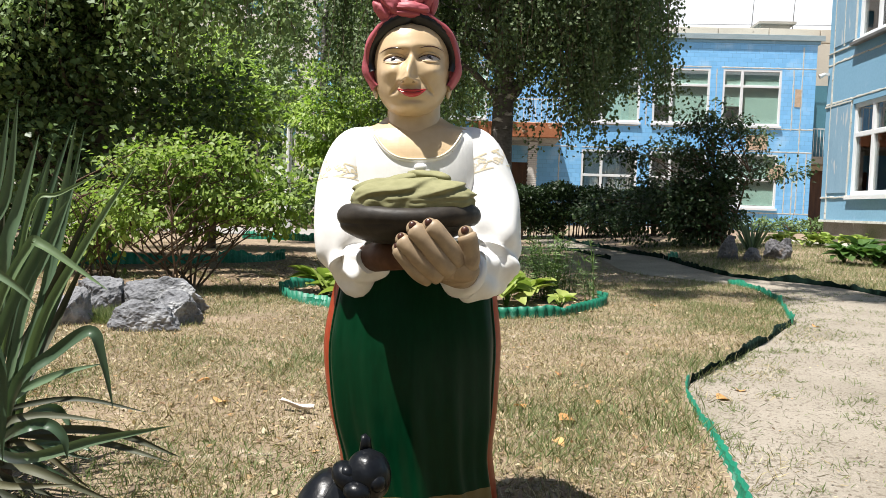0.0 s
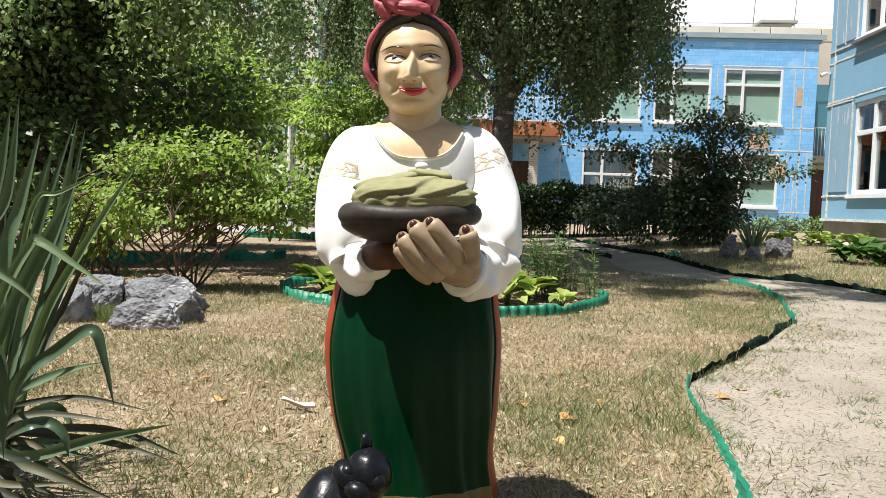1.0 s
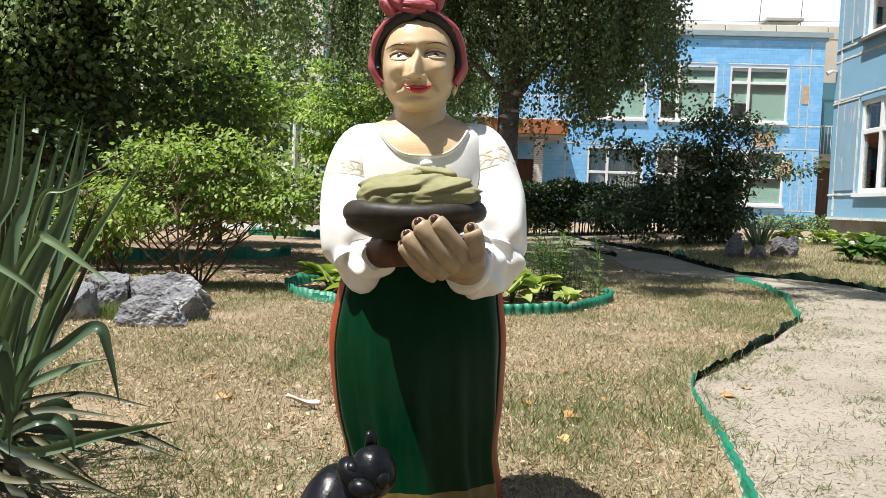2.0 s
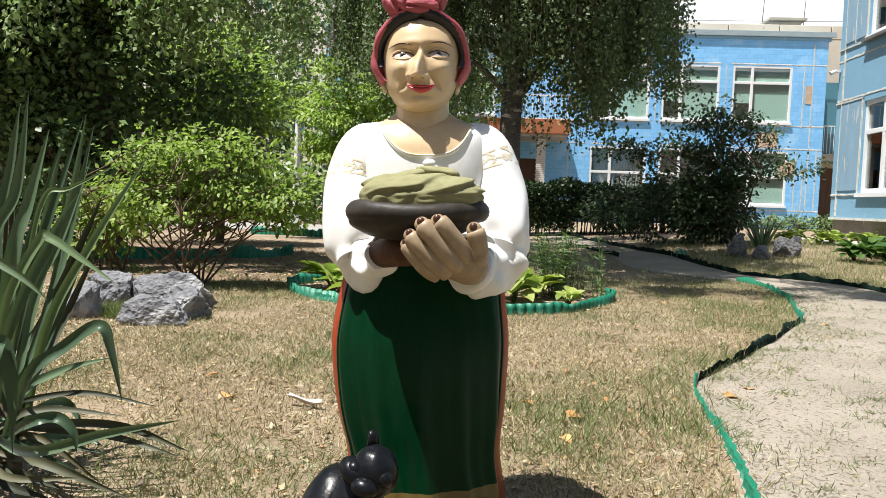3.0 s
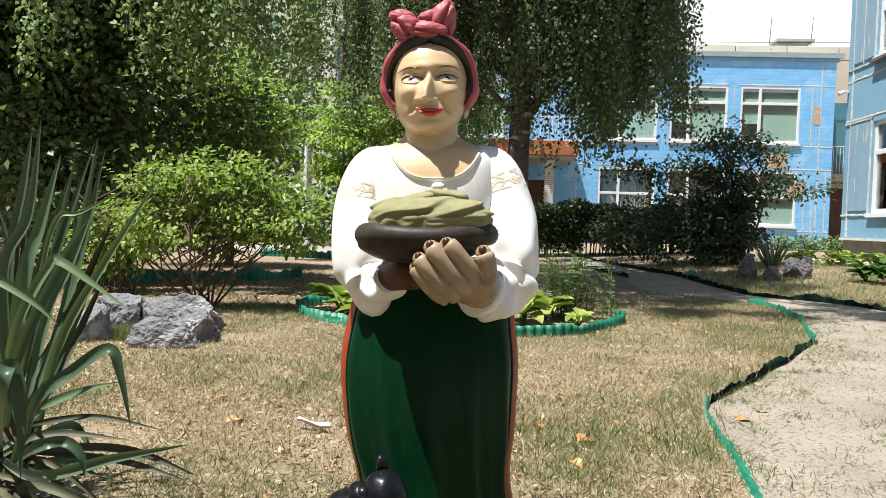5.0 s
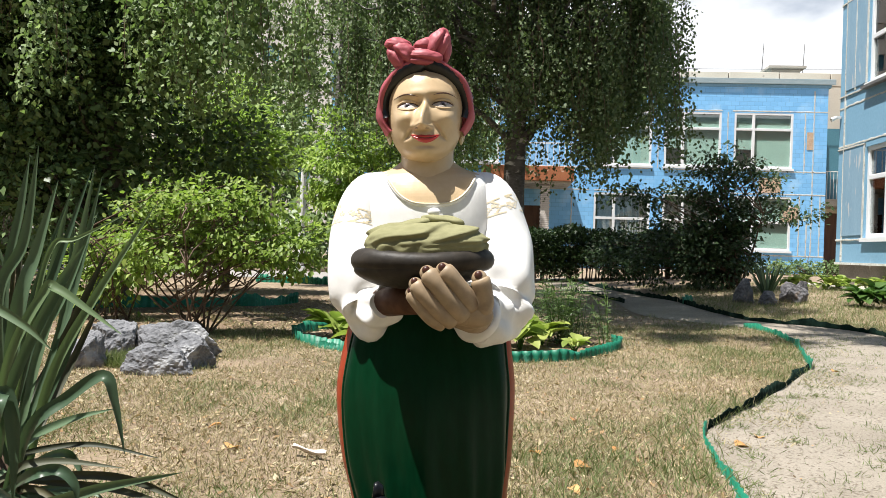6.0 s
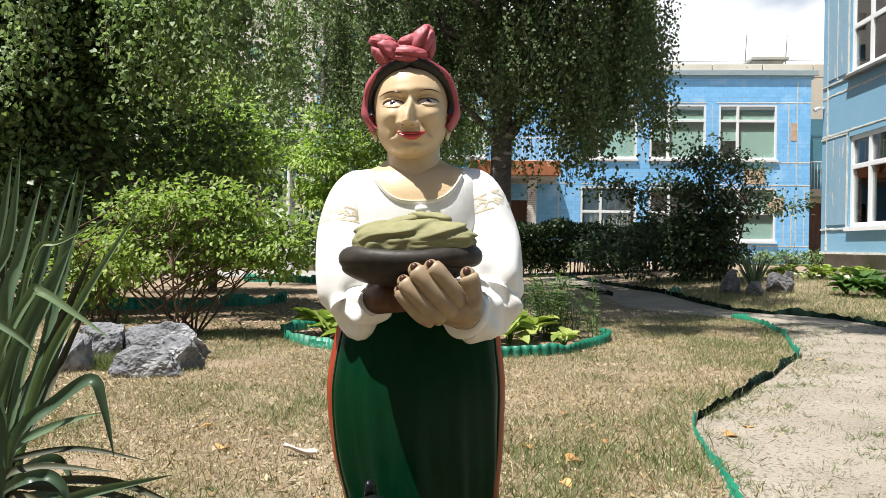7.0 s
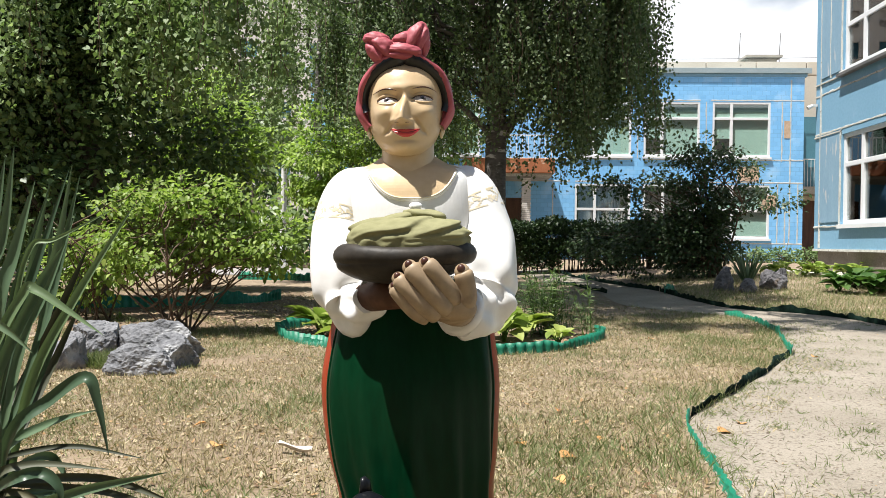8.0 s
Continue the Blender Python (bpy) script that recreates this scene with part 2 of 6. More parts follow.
def rise(x, y):
    """Height of the ground: level lawn, a slight bank towards the buildings."""
    return 0.30 * smooth01(9.5, 16.5, y) * smooth01(1.5, 6.5, x) + 0.16 * smooth01(16, 24, y) * (1 - smooth01(1.5, 6.5, x)) * smooth01(-3, 1, x)


def lumps(x, y):
    return 0.012 * noise.noise((x * 0.9, y * 0.9, 3)) + 0.006 * noise.noise((x * 3.1, y * 3.1, 7))


def ground_z(x, y):
    return rise(x, y) + lumps(x, y)


def resample(pts, n):
    pts = [Vector(p).to_3d() for p in pts]
    for _ in range(2):      # round the corners
        q = [pts[0]]
        for a, b in zip(pts, pts[1:]):
            q += [a * 0.75 + b * 0.25, a * 0.25 + b * 0.75]
        pts = q + [pts[-1]]
    acc = [0.0]
    for a, b in zip(pts, pts[1:]):
        acc.append(acc[-1] + (b - a).length)
    out, j = [], 0
    for i in range(n):
        s = acc[-1] * i / (n - 1)
        while j < len(pts) - 2 and acc[j + 1] < s:
            j += 1
        out.append(pts[j].lerp(pts[j + 1], (s - acc[j]) / max(1e-9, acc[j + 1] - acc[j])))
    return out


# ---------------------------------------------------------------- ground
M_LAWN = surf("dry_lawn_soil", (0.15, 0.108, 0.07), (0.285, 0.218, 0.148), rough=0.95, big=1.3, fine=70, bump=0.9, spots=(0.36, 0.30, 0.225), spot_scale=7, spot_at=0.6, dist=0.02, spread=0.3)
M_SAND = surf("sandy_path", (0.185, 0.158, 0.122), (0.32, 0.283, 0.232), rough=0.95, big=1.5, fine=120, bump=1.0, spots=(0.15, 0.125, 0.095), spot_scale=48, spot_at=0.57, dist=0.015, spread=0.3)
M_SOIL = surf("dark_bed_soil", (0.1125, 0.075, 0.04875), (0.2025, 0.1425, 0.09), rough=0.95, big=3, fine=50, bump=0.9, dist=0.02)


def spaced(lo, hi, near_lo, near_hi, fine, coarse):
    out, x = [], near_lo
    while x < near_hi:
        out.append(x)
        x += fine
    x, s = near_hi, fine
    while x < hi:
        out.append(x)
        s = min(coarse, s * 1.35)
        x += s
    out.append(hi)
    x, s, left = near_lo, fine, []
    while True:
        s = min(coarse, s * 1.35)
        x -= s
        if x <= lo:
            break
        left.append(x)
    return [lo] + left[::-1] + out


gx = spaced(-400, 400, -5, 6, 0.12, 60)
gy = spaced(-300, 600, 1, 14, 0.12, 60)
b = Build()
b.grid([[(x, y, ground_z(x, y) if -20 < x < 40 and -20 < y < 60 else rise(x, y)) for x in gx] for y in gy])
ground = tagged(part("ground", b, M_LAWN, None, smooth=True), "dry trampled lawn with bare sandy soil and straw", "ground", kind="structure")

KERB_PATH = [(0.05, -4.0), (0.3, -1.2), (0.62, 0.9), (0.80, 1.75), (0.89, 2.26), (0.94, 2.42), (0.99, 2.71), (1.03, 2.85), (1.07, 3.16), (1.15, 3.56), (1.23, 3.78),
             (1.48, 4.17), (1.92, 4.74), (2.71, 5.97), (3.11, 6.99), (3.41, 7.93), (3.61, 8.79), (3.5, 9.5)]
KERB_FAR = [(4.9, 6.6), (4.85, 8.2), (4.95, 9.3), (4.6, 9.95), (3.95, 10.3), (3.75, 11.5), (3.76, 13.2)]
left = resample(KERB_PATH + [(2.9, 10.0), (2.48, 10.9), (2.75, 13.2), (2.44, 16.2), (2.0, 21.0)], 120)
right = resample([(7.5, -5.5), (6.8, -1.0), (6.0, 2.5), (4.95, 5.2)] + KERB_FAR + [(3.42, 14.5), (3.18, 16.5), (2.95, 21.4)], 120)
b = Build()
b.grid([[(lambda p: (p.x, p.y, ground_z(p.x, p.y) + 0.007 + 0.006 * math.sin(math.pi * k / 16)))(a.lerp(c, k / 16)) for k in range(17)]
        for a, c in zip(left, right)])
tagged(part("path", b, M_SAND, None, smooth=True), "pale compacted sandy garden path with fine gravel", "path", kind="structure")
b = Build()
b.grid([[(x, 19 + 0.02 * x + k * 1.7, 0.012 + rise(x, 19)) for k in range(4)] for x in np.linspace(-60, -1.2, 40)])
tagged(part("road", b, M_ROAD, None), "pale worn asphalt lane behind the shrubs", "road", kind="structure")


# ---------------------------------------------------------------- buildings
def wall_sheet(b, w0, w1, z0, z1, holes, thick, slot=0):
    """Wall in the xz plane, outside at y = 0, with real openings (x0, x1, z0, z1)."""
    xs = sorted({w0, w1, *[h[0] for h in holes], *[h[1] for h in holes]})
    zs = sorted({z0, z1, *[h[2] for h in holes], *[h[3] for h in holes]})
    inside = lambda x, z: any(h[0] < x < h[1] and h[2] < z < h[3] for h in holes)
    for xa, xb in zip(xs, xs[1:]):
        for za, zb in zip(zs, zs[1:]):
            if not inside((xa + xb) / 2, (za + zb) / 2):
                for y, o in ((0, 1), (thick, -1)):
                    q = [(xa, y, za), (xb, y, za), (xb, y, zb), (xa, y, zb)]
                    b.add(q[::o], [(0, 1, 2, 3)], slot)
    for h in list(holes) + [(w0, w1, z0, z1)]:
        x0, x1, a, c = h
        b.add([(x0, 0, a), (x1, 0, a), (x1, 0, c), (x0, 0, c), (x0, thick, a), (x1, thick, a), (x1, thick, c), (x0, thick, c)],
              [(0, 1, 5, 4), (1, 2, 6, 5), (2, 3, 7, 6), (3, 0, 4, 7)], slot)


def window(parent, x0, x1, z0, z1, splits, transom, blind, depth=0.10):
    """White frame with mullions and a transom, panes, a sill, and what hangs behind."""
    f = 0.085
    cols = [x0 + f] + [x0 + (x1 - x0) * k for k in splits] + [x1 - f]
    tz = z0 + (z1 - z0) * transom
    panes = []
    for i, (a, c) in enumerate(zip(cols, cols[1:])):
        xa, xb = a + (0.055 if i else 0), c - (0.055 if i < len(cols) - 2 else 0)
        panes += [(xa, xb, z0 + f, tz - 0.05), (xa, xb, tz + 0.05, z1 - f)]
    b = Build()
    wall_sheet(b, x0, x1, z0, z1, panes, 0.08)
    b.v = [(x, y + depth - 0.05, z) for x, y, z in b.v]
    fr = bevel(welded(part("window", b, M_WHITE, parent, "white plastic window frame")), 0.008)
    for xa, xb, za, zb in panes:
        b = Build()
        b.box(xa + 0.002, xb - 0.002, depth - 0.008, depth + 0.008, za + 0.002, zb - 0.002)
        pane = part("pane", b, M_GLASS, fr)
        pane.visible_shadow = False
    b = Build()
    b.box(x0 - 0.05, x1 + 0.05, -0.07, depth - 0.052, z0 - 0.05, z0 - 0.004)
    b.box(x0 - 0.05, x1 + 0.05, -0.07, -0.06, z0 - 0.09, z0 - 0.05)
    part("window_sill", b, M_WHITE, fr, "white window sill")
    if blind == "blind":
        for i, (a, c) in enumerate(zip(cols, cols[1:])):
            b = Build()
            zb = z0 + (0.1 if (i + int(x0)) % 3 else 0.75)
            b.box(a, c, depth + 0.035, depth + 0.042, zb, z1 - f)
            part("roller_blind", b, M_BLIND, fr, "pale green roller blind")
    else:
        n = 90
        for k in range(1, len(cols)):
            b = Build()
            xa, xb = cols[k - 1] + 0.15, cols[k] - 0.08
            rows = [[(xa + (xb - xa) * i / n + 0.03 * z, depth + 0.22 + 0.05 * math.sin(i * 0.75 + k), zz) for i in range(n + 1)]
                    for z, zz in ((0, z0 + 0.05), (1, z1 - 0.12))]
            b.grid(rows)
            part("curtain", b, M_CURTAIN, fr, "pale gathered net curtain")


def seam(b, x0, x1, z0, z1, w=0.05, along="x", y=-0.006):
    """Uneven putty strip between panels."""
    n = max(6, int(max(x1 - x0, z1 - z0) / 0.09))
    rows = [[], [], [], []]
    for i in range(n + 1):
        t = i / n
        x, z = x0 + (x1 - x0) * t, z0 + (z1 - z0) * t
        o = w * (0.7 + 0.7 * noise.noise((x * 5, z * 5, 1)))
        q = w * (0.7 + 0.7 * noise.noise((x * 5, z * 5, 9)))
        if along == "x":
            ring = [(x, 0.001, z - o), (x, y, z - o * 0.7), (x, y, z + q * 0.7), (x, 0.001, z + q)]
        else:
            ring = [(x + o, 0.001, z), (x + o * 0.7, y, z), (x - q * 0.7, y, z), (x - q, 0.001, z)]
        for r, p in zip(rows, ring):
            r.append(p)
    b.grid(rows)


TURN = -2.9          # both buildings share one grid
# far building: x runs along its front, origin at its end corner
far = new("school_building")
far.matrix_world = pose(14.52, 31.1, 0, 0, 0, TURN)
tagged(far, "two-storey building of blue painted brick with white windows", "building")
up_w = [(-3.62, -1.32, 4.48, 6.69), (-6.36, -4.12, 4.48, 6.69), (-9.1, -6.86, 4.48, 6.69), (-15.2, -13, 4.48, 6.69)]
lo_w = [(-3.62, -1.32, 1.2, 3.35), (-6.36, -4.12, 1.2, 3.35), (-9.1, -6.86, 1.2, 3.35)]
porch = (-12.6, -11.2, 0.35, 2.75)
b = Build()
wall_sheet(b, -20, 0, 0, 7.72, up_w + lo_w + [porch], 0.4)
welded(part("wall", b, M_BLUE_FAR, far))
b = Build()
b.box(-0.4, 0, 0.402, 9, 0, 7.72)
b.box(-20, -19.6, 0.402, 9, 0, 7.72)
b.box(-20, 0, 9.002, 9.4, 0, 7.72)
b.box(-19.6, -0.4, 1.4, 1.5, 0.1, 7.7)
part("side_wall", b, M_PANEL, far)
b = Build()
b.box(-20.3, 0.25, -0.06, 9.5, 7.90, 8.02)
b.box(-20.3, 0.25, -0.10, -0.062, 7.84, 8.06)
bevel(part("cornice", b, M_FLASH, far, "grey-blue metal roof flashing"), 0.012)
b = Build()
b.box(-20.1, 0.1, -0.03, 0.4, 7.722, 7.898)
part("eave", b, M_BLUE, far)
for i in range(11):
    b = Build()
    b.box(-20 + i * 2.05, -20 + i * 2.05 + 2.01, 1.0, 1.2, 8.021, 8.56)
    bevel(part("parapet_panel", b, M_PANEL, far, "cream concrete parapet panel"), 0.015)
b = Build()
b.box(-20, 2.5, 1.06, 1.18, 8.025, 8.53)
part("parapet_core", b, M_PLINTH, far)
for h in up_w:
    window(far, *h, (0.33,), 0.70, "blind", 0.055)
for h in lo_w:
    window(far, *h, (0.36,), 0.52, "blind" if h[1] > -2 else "curtain", 0.055)
b = Build()
for z in (6.76, 4.36, 3.45, 1.0):
    for xa, xb in ((-20, -9.3), (-9.1, -6.9), (-6.4, -4.1), (-3.7, 0)):
        seam(b, xa, xb, z, z, 0.035)
for x, z0, z1 in ((-0.52, 1.0, 7.6), (-0.86, 4.3, 6.7), (-1.0, 1.0, 3.4), (-10.0, 0.6, 3.4), (-3.87, 4.4, 6.7), (-6.6, 4.4, 6.7), (-0.2, 1.0, 3.4), (-0.7, 1, 2.3)):
    seam(b, x, x, z0, z1, 0.035, "z")
part("panel_seam", b, M_SEAM, far, "cracked pale putty seams")
M_BARE = surf("bare_brick_patch", (0.42, 0.3, 0.2), (0.58, 0.44, 0.33), big=3, fine=30, bump=0.4)
for xa, xb, za, zb in ((-0.78, -0.55, 5.25, 5.95), (-1.7, -1.05, 2.35, 2.95), (-2.6, -1.75, 3.5, 4.1)):
    b = Build()
    b.box(xa, xb, -0.014, -0.002, za, zb)
    part("patch", b, M_BARE, far, "bare patch where the paint has come off")
# porch: canopy, column, door
b = Build()
b.box(-13.6, -10.15, -2.4, -0.002, 3.55, 4.1)
bevel(part("canopy", b, M_RUST, far, "porch canopy with flaking rust-brown fascia"), 0.02)
b = Build()
b.box(-13.5, -10.25, -2.3, -0.004, 3.44, 3.548)
part("canopy_soffit", b, M_CONC, far)
col = part("column", Build(), M_MORTAR, far)
b = Build()
b.box(-11.36, -11.04, -2.14, -1.84, 0.1, 3.44)
col.data = b.mesh("column", M_MORTAR)
tagged(col, "whitewashed brick porch column")
bb = Build()
bb.box(-0.17, 0.17, -0.16, 0.16, -0.033, 0.033)
brick_me = bb.mesh("brick", M_WBRICK)
z, i = 0.15, 0
while z < 3.38:
    o = part("brick", brick_me, None, col)
    o.location = (-11.2 + (0.012 if i % 2 else -0.008), -1.99, z)
    z += 0.078
    i += 1
b = Build()
b.box(porch[0], porch[1], 0.12, 0.18, porch[2], porch[3])
part("door", b, M_DOORWOOD, far, "dark brown entrance door")
b = Build()
b.box(-13.65, -10.15, -2.36, -2.31, 4.95, 5.0)
rail = part("balcony_rail", b, M_BARS, far, "white iron balcony rail")
b = Build()
b.box(-0.0125, 0.0125, -2.35, -2.325, 4.1, 4.95)
bar_me = b.mesh("baluster", M_BARS)
for i in range(16):
    part("baluster", bar_me, None, rail).location = (-13.58 + i * 0.22, 0, 0)
b = Build()
b.box(-1.5, -0.3, 2.2, 4.0, 8.02, 9.0)
b.box(-1.66, -0.12, 2.0, 4.2, 9.0, 9.1)
part("roof_vent", b, M_CONC, far, "concrete roof ventilation housing")
for x, h in ((-1.62, 10.3), (0.12, 10.3)):
    b = Build()
    b.tube([(x, 3.0, 8.02), (x - 0.02, 3.0, 9.2), (x + 0.03, 3.0, h)], [0.025, 0.02, 0.012], 6)
    part("aerial", b, M_STEEL, far, "thin steel roof aerial")
b = Build()
b.tube([(x, 2.2, 9.0 + 0.05 * math.sin(x * 0.3)) for x in np.linspace(-20, 6, 30)], [0.012] * 30, 5)
part("roof_cable", b, M_STEEL, far)

# link block between the buildings, set back
link = new("link_block")
link.matrix_world = pose(14.52, 31.1, 0, 0, 0, TURN)
tagged(link, "set-back entrance block with teal panels and a dark doorway", "building")
b = Build()
wall_sheet(b, 0.05, 6, 0, 8.9, [(0.25, 2.4, 0.3, 3.0)], 0.3)
w = welded(part("wall", b, M_PANEL, link))
w.location = (0, 4.0, 0)
b = Build()
b.box(0.3, 6, 2.8, 3.0, 3.55, 4.4)
b.box(0.3, 6, 2.9, 2.98, 4.4, 6.6)
part("panel", b, M_TEAL, link, "teal balcony panels")
b = Build()
b.box(0.3, 2.2, 2.69, 2.73, 4.7, 4.74)
rail = part("balcony_rail", b, M_BARS, link, "white balcony rail")
b = Build()
b.box(0.9, 0.98, 2.68, 2.76, 3.5, 6.6)
part("post", b, M_BARS, link, "white balcony post")
b = Build()
b.box(0, 0.02, 2.7, 2.72, 3.5, 4.7)
bar_me = b.mesh("baluster", M_BARS)
for i in range(12):
    part("baluster", bar_me, None, rail).location = (0.3 + i * 0.14, 0, 0)
b = Build()
b.box(0.02, 6, 2.4, 4.0, 3.2, 3.5)
part("slab", b, M_CONC, link)
b = Build()
b.box(0.25, 2.4, 4.1, 4.16, 0.3, 3.0)
part("door", b, M_DOORWOOD, link, "dark brown door in shade")
b = Build()
b.box(0.7, 1.5, 4.06, 4.098, 1.9, 2.6)
part("door_pane", b, M_TEAL, link)

# near building at the edge of the path: front runs away from the camera
near_b = new("annexe_building")
near_b.matrix_world = pose(8.585, 17.8, 0, 0, 0, TURN - 90)
tagged(near_b, "blue painted panel building with white plastic windows", "building")
nw_lo = [(1.32, 4.3, 1.36, 3.28), (6.2, 9.2, 1.36, 3.28)]
nw_up = [(1.32, 4.3, 4.62, 6.55), (6.2, 9.2, 4.62, 6.55)]
b = Build()
wall_sheet(b, 0, 16, 0.80, 8.6, nw_lo + nw_up, 0.4)
welded(part("wall", b, M_BLUE, near_b))
b = Build()
b.box(0, 0.4, 0.402, 9, 0, 8.6)
b.box(15.6, 16, 0.402, 9, 0, 8.6)
b.box(0, 16, 9.002, 9.4, 0, 8.6)
b.box(0.42, 15.6, 2.2, 2.3, 0.2, 8.6)
part("side_wall", b, M_PANEL, near_b)
b = Build()
b.box(0.42, 15.58, 0.42, 2.19, 3.9, 4.1)
b.box(0.42, 15.58, 0.42, 2.19, 0.8, 0.9)
part("floor_slab", b, M_ROOM, near_b)
b = Build()
b.box(0.05, 16, 0.06, 0.36, -0.2, 0.798)
bevel(part("plinth", b, M_PLINTH, near_b, "dark rendered plinth with patches"), 0.02)
b = Build()
b.box(0.0, 16, -0.03, 0.06, 0.78, 0.83)
part("drip_edge", b, M_SEAM, near_b)
b = Build()
b.box(-0.3, 16.3, -0.3, 9.6, 8.602, 8.85)
part("roof", b, M_FLASH, near_b)
for h in nw_lo + nw_up:
    window(near_b, *h, (0.27, 0.64), 0.66 if h[2] < 3 else 0.5, "curtain", 0.09)
for z0, z1 in ((1.42, 3.3), (4.66, 8.5)):
    for xa, xb in ((0.30, 1.24), (4.4, 6.1)):
        b = Build()
        b.box(xa, xb, -0.02, -0.002, z0, z1)
        part("panel", b, M_BLUE_PALE, near_b, "paler blue streaked panel strip")
b = Build()
for z in (1.33, 3.36, 4.55, 6.65):
    seam(b, 0.0, 1.3, z, z, 0.03, y=-0.026)
    seam(b, 4.35, 6.2, z, z, 0.03, y=-0.026)
seam(b, 0, 16, 4.3, 4.3, 0.03, y=-0.01)
seam(b, 0, 16, 3.42, 3.42, 0.03, y=-0.01)
for x, z0, z1 in ((0.28, 0.85, 8.5), (1.26, 1.36, 3.36), (1.26, 4.5, 6.6), (0.75, 4.6, 8.5)):
    seam(b, x, x, z0, z1, 0.028, "z", y=-0.026)
part("panel_seam", b, M_SEAM, near_b, "rough pale putty seams")
b = Build()
b.box(1.25, 4.4, -0.13, 0.0, 4.50, 4.56)
part("drip_sill", b, M_STEEL, near_b)
b = Build()
b.box(0.04, 0.1, -0.12, -0.01, 4.08, 4.14)
b.tube([(0.07, -0.1, 4.11), (0.07, -0.22, 4.05)], [0.035, 0.05], 10)
part("floodlight", b, M_BARS, near_b, "small white wall floodlight")
b = Build()
b.box(-0.4, 18, -1.0, 0.055, -0.2, 0.34)
part("blind_area", b, M_CONC, near_b, "concrete strip along the wall foot")

# pale flats far behind the trees
flats = new("apartment_block")
flats.matrix_world = pose(-42, 75, 0, 0, 0, 6)
tagged(flats, "pale distant apartment block glimpsed through leaves", "building")
holes = [(x, x + 1.6, z, z + 1.6) for x in np.arange(1.5, 46, 3.4) for z in np.arange(1.2, 24, 3.0)]
b = Build()
wall_sheet(b, 0, 48, 0, 26, holes, 0.4)
b.box(0, 48, 0.9, 1.0, 0, 26)
part("wall", b, M_FLATS, flats)
b = Build()
b.box(0, 48, 1.02, 10, 0, 26.4)
part("roof", b, M_CONC, flats)
wb = Build()
wb.box(0, 1.6, 0.2, 0.25, 0, 1.6)
wme = wb.mesh("window", M_TEAL)
for h in holes[::2]:
    o = part("window", wme, None, flats)
    o.location = (h[0], 0, h[2])


# ---------------------------------------------------------------- statue
def gloss_paint(name, c1, c2, rough=0.25, coat=0.3, **k):
    return surf(name, c1, c2, rough=rough, coat=coat, big=3.5, fine=45, bump=k.pop("bump", 0.08), **k)


S_MATS = [
    gloss_paint("enamel_white", (0.7178, 0.7081, 0.6887), (0.7954, 0.7857, 0.7663), 0.4, 0.1),
    gloss_paint("enamel_skin", (0.504, 0.368, 0.216), (0.552, 0.416, 0.256), 0.35, 0.15, spots=(0.464, 0.328, 0.184), spot_scale=6),
    gloss_paint("enamel_green", (0.0009749, 0.02071, 0.007315), (0.001706, 0.02925, 0.01097), 0.30, 0.0, stretch=(2, 2, 0.5), spec=0.13),
    gloss_paint("enamel_red", (0.25, 0.03, 0.01), (0.31, 0.045, 0.015), 0.35, 0.0, spec=0.12),
    gloss_paint("enamel_rose", (0.304, 0.06, 0.076), (0.384, 0.088, 0.108), 0.55, 0.0, bump=0.15),
    gloss_paint("enamel_black", (0.006, 0.006, 0.007), (0.012, 0.012, 0.013), 0.3, 0.1),
    gloss_paint("enamel_olive", (0.19, 0.185, 0.095), (0.25, 0.24, 0.13), 0.75, 0.0, bump=0.3, spec=0.12),
    gloss_paint("enamel_brown_black", (0.0224, 0.0192, 0.016), (0.044, 0.0368, 0.0288), 0.5, 0.0, bump=0.3, spec=0.2),
    gloss_paint("enamel_gold", (0.133, 0.0875, 0.0245), (0.175, 0.126, 0.0455), 0.4, 0.1, bump=0.3),
    gloss_paint("enamel_lip", (0.425, 0.0255, 0.02975), (0.476, 0.0425, 0.0425), 0.3, 0.2),
    gloss_paint("enamel_nail", (0.05, 0.0175, 0.011), (0.07, 0.025, 0.015), 0.3, 0.2),
    gloss_paint("enamel_iris", (0.15, 0.13, 0.14), (0.22, 0.19, 0.21), 0.2, 0.3),
    # dirty hand paint, also darkened in colour for the loaf's shade
    gloss_paint("weathered_shaded_skin", (0.26, 0.19, 0.12), (0.36, 0.265, 0.165), 0.5, 0.0, spots=(0.2, 0.14, 0.09), spot_scale=9),
    gloss_paint("faded_stitching", (0.56, 0.47, 0.29), (0.72, 0.65, 0.52), 0.6, 0.0),
    gloss_paint("enamel_eye", (0.45, 0.40, 0.36), (0.54, 0.49, 0.44), 0.35, 0.1),
    # forearm: browner skin, with the loaf's deeper shade in its colour
    gloss_paint("deep_shade_skin", (0.075, 0.036, 0.022), (0.13, 0.065, 0.04), 0.55, 0.0, spec=0.15),
]
WHITE, SKIN, GREEN, RED, ROSE, BLACK, OLIVE, DARK, GOLD, LIP, NAIL, IRIS, WORN_SHADE, STITCH, EYE, SKIN_DEEP = range(16)
U = 0.00146          # working unit of the figure


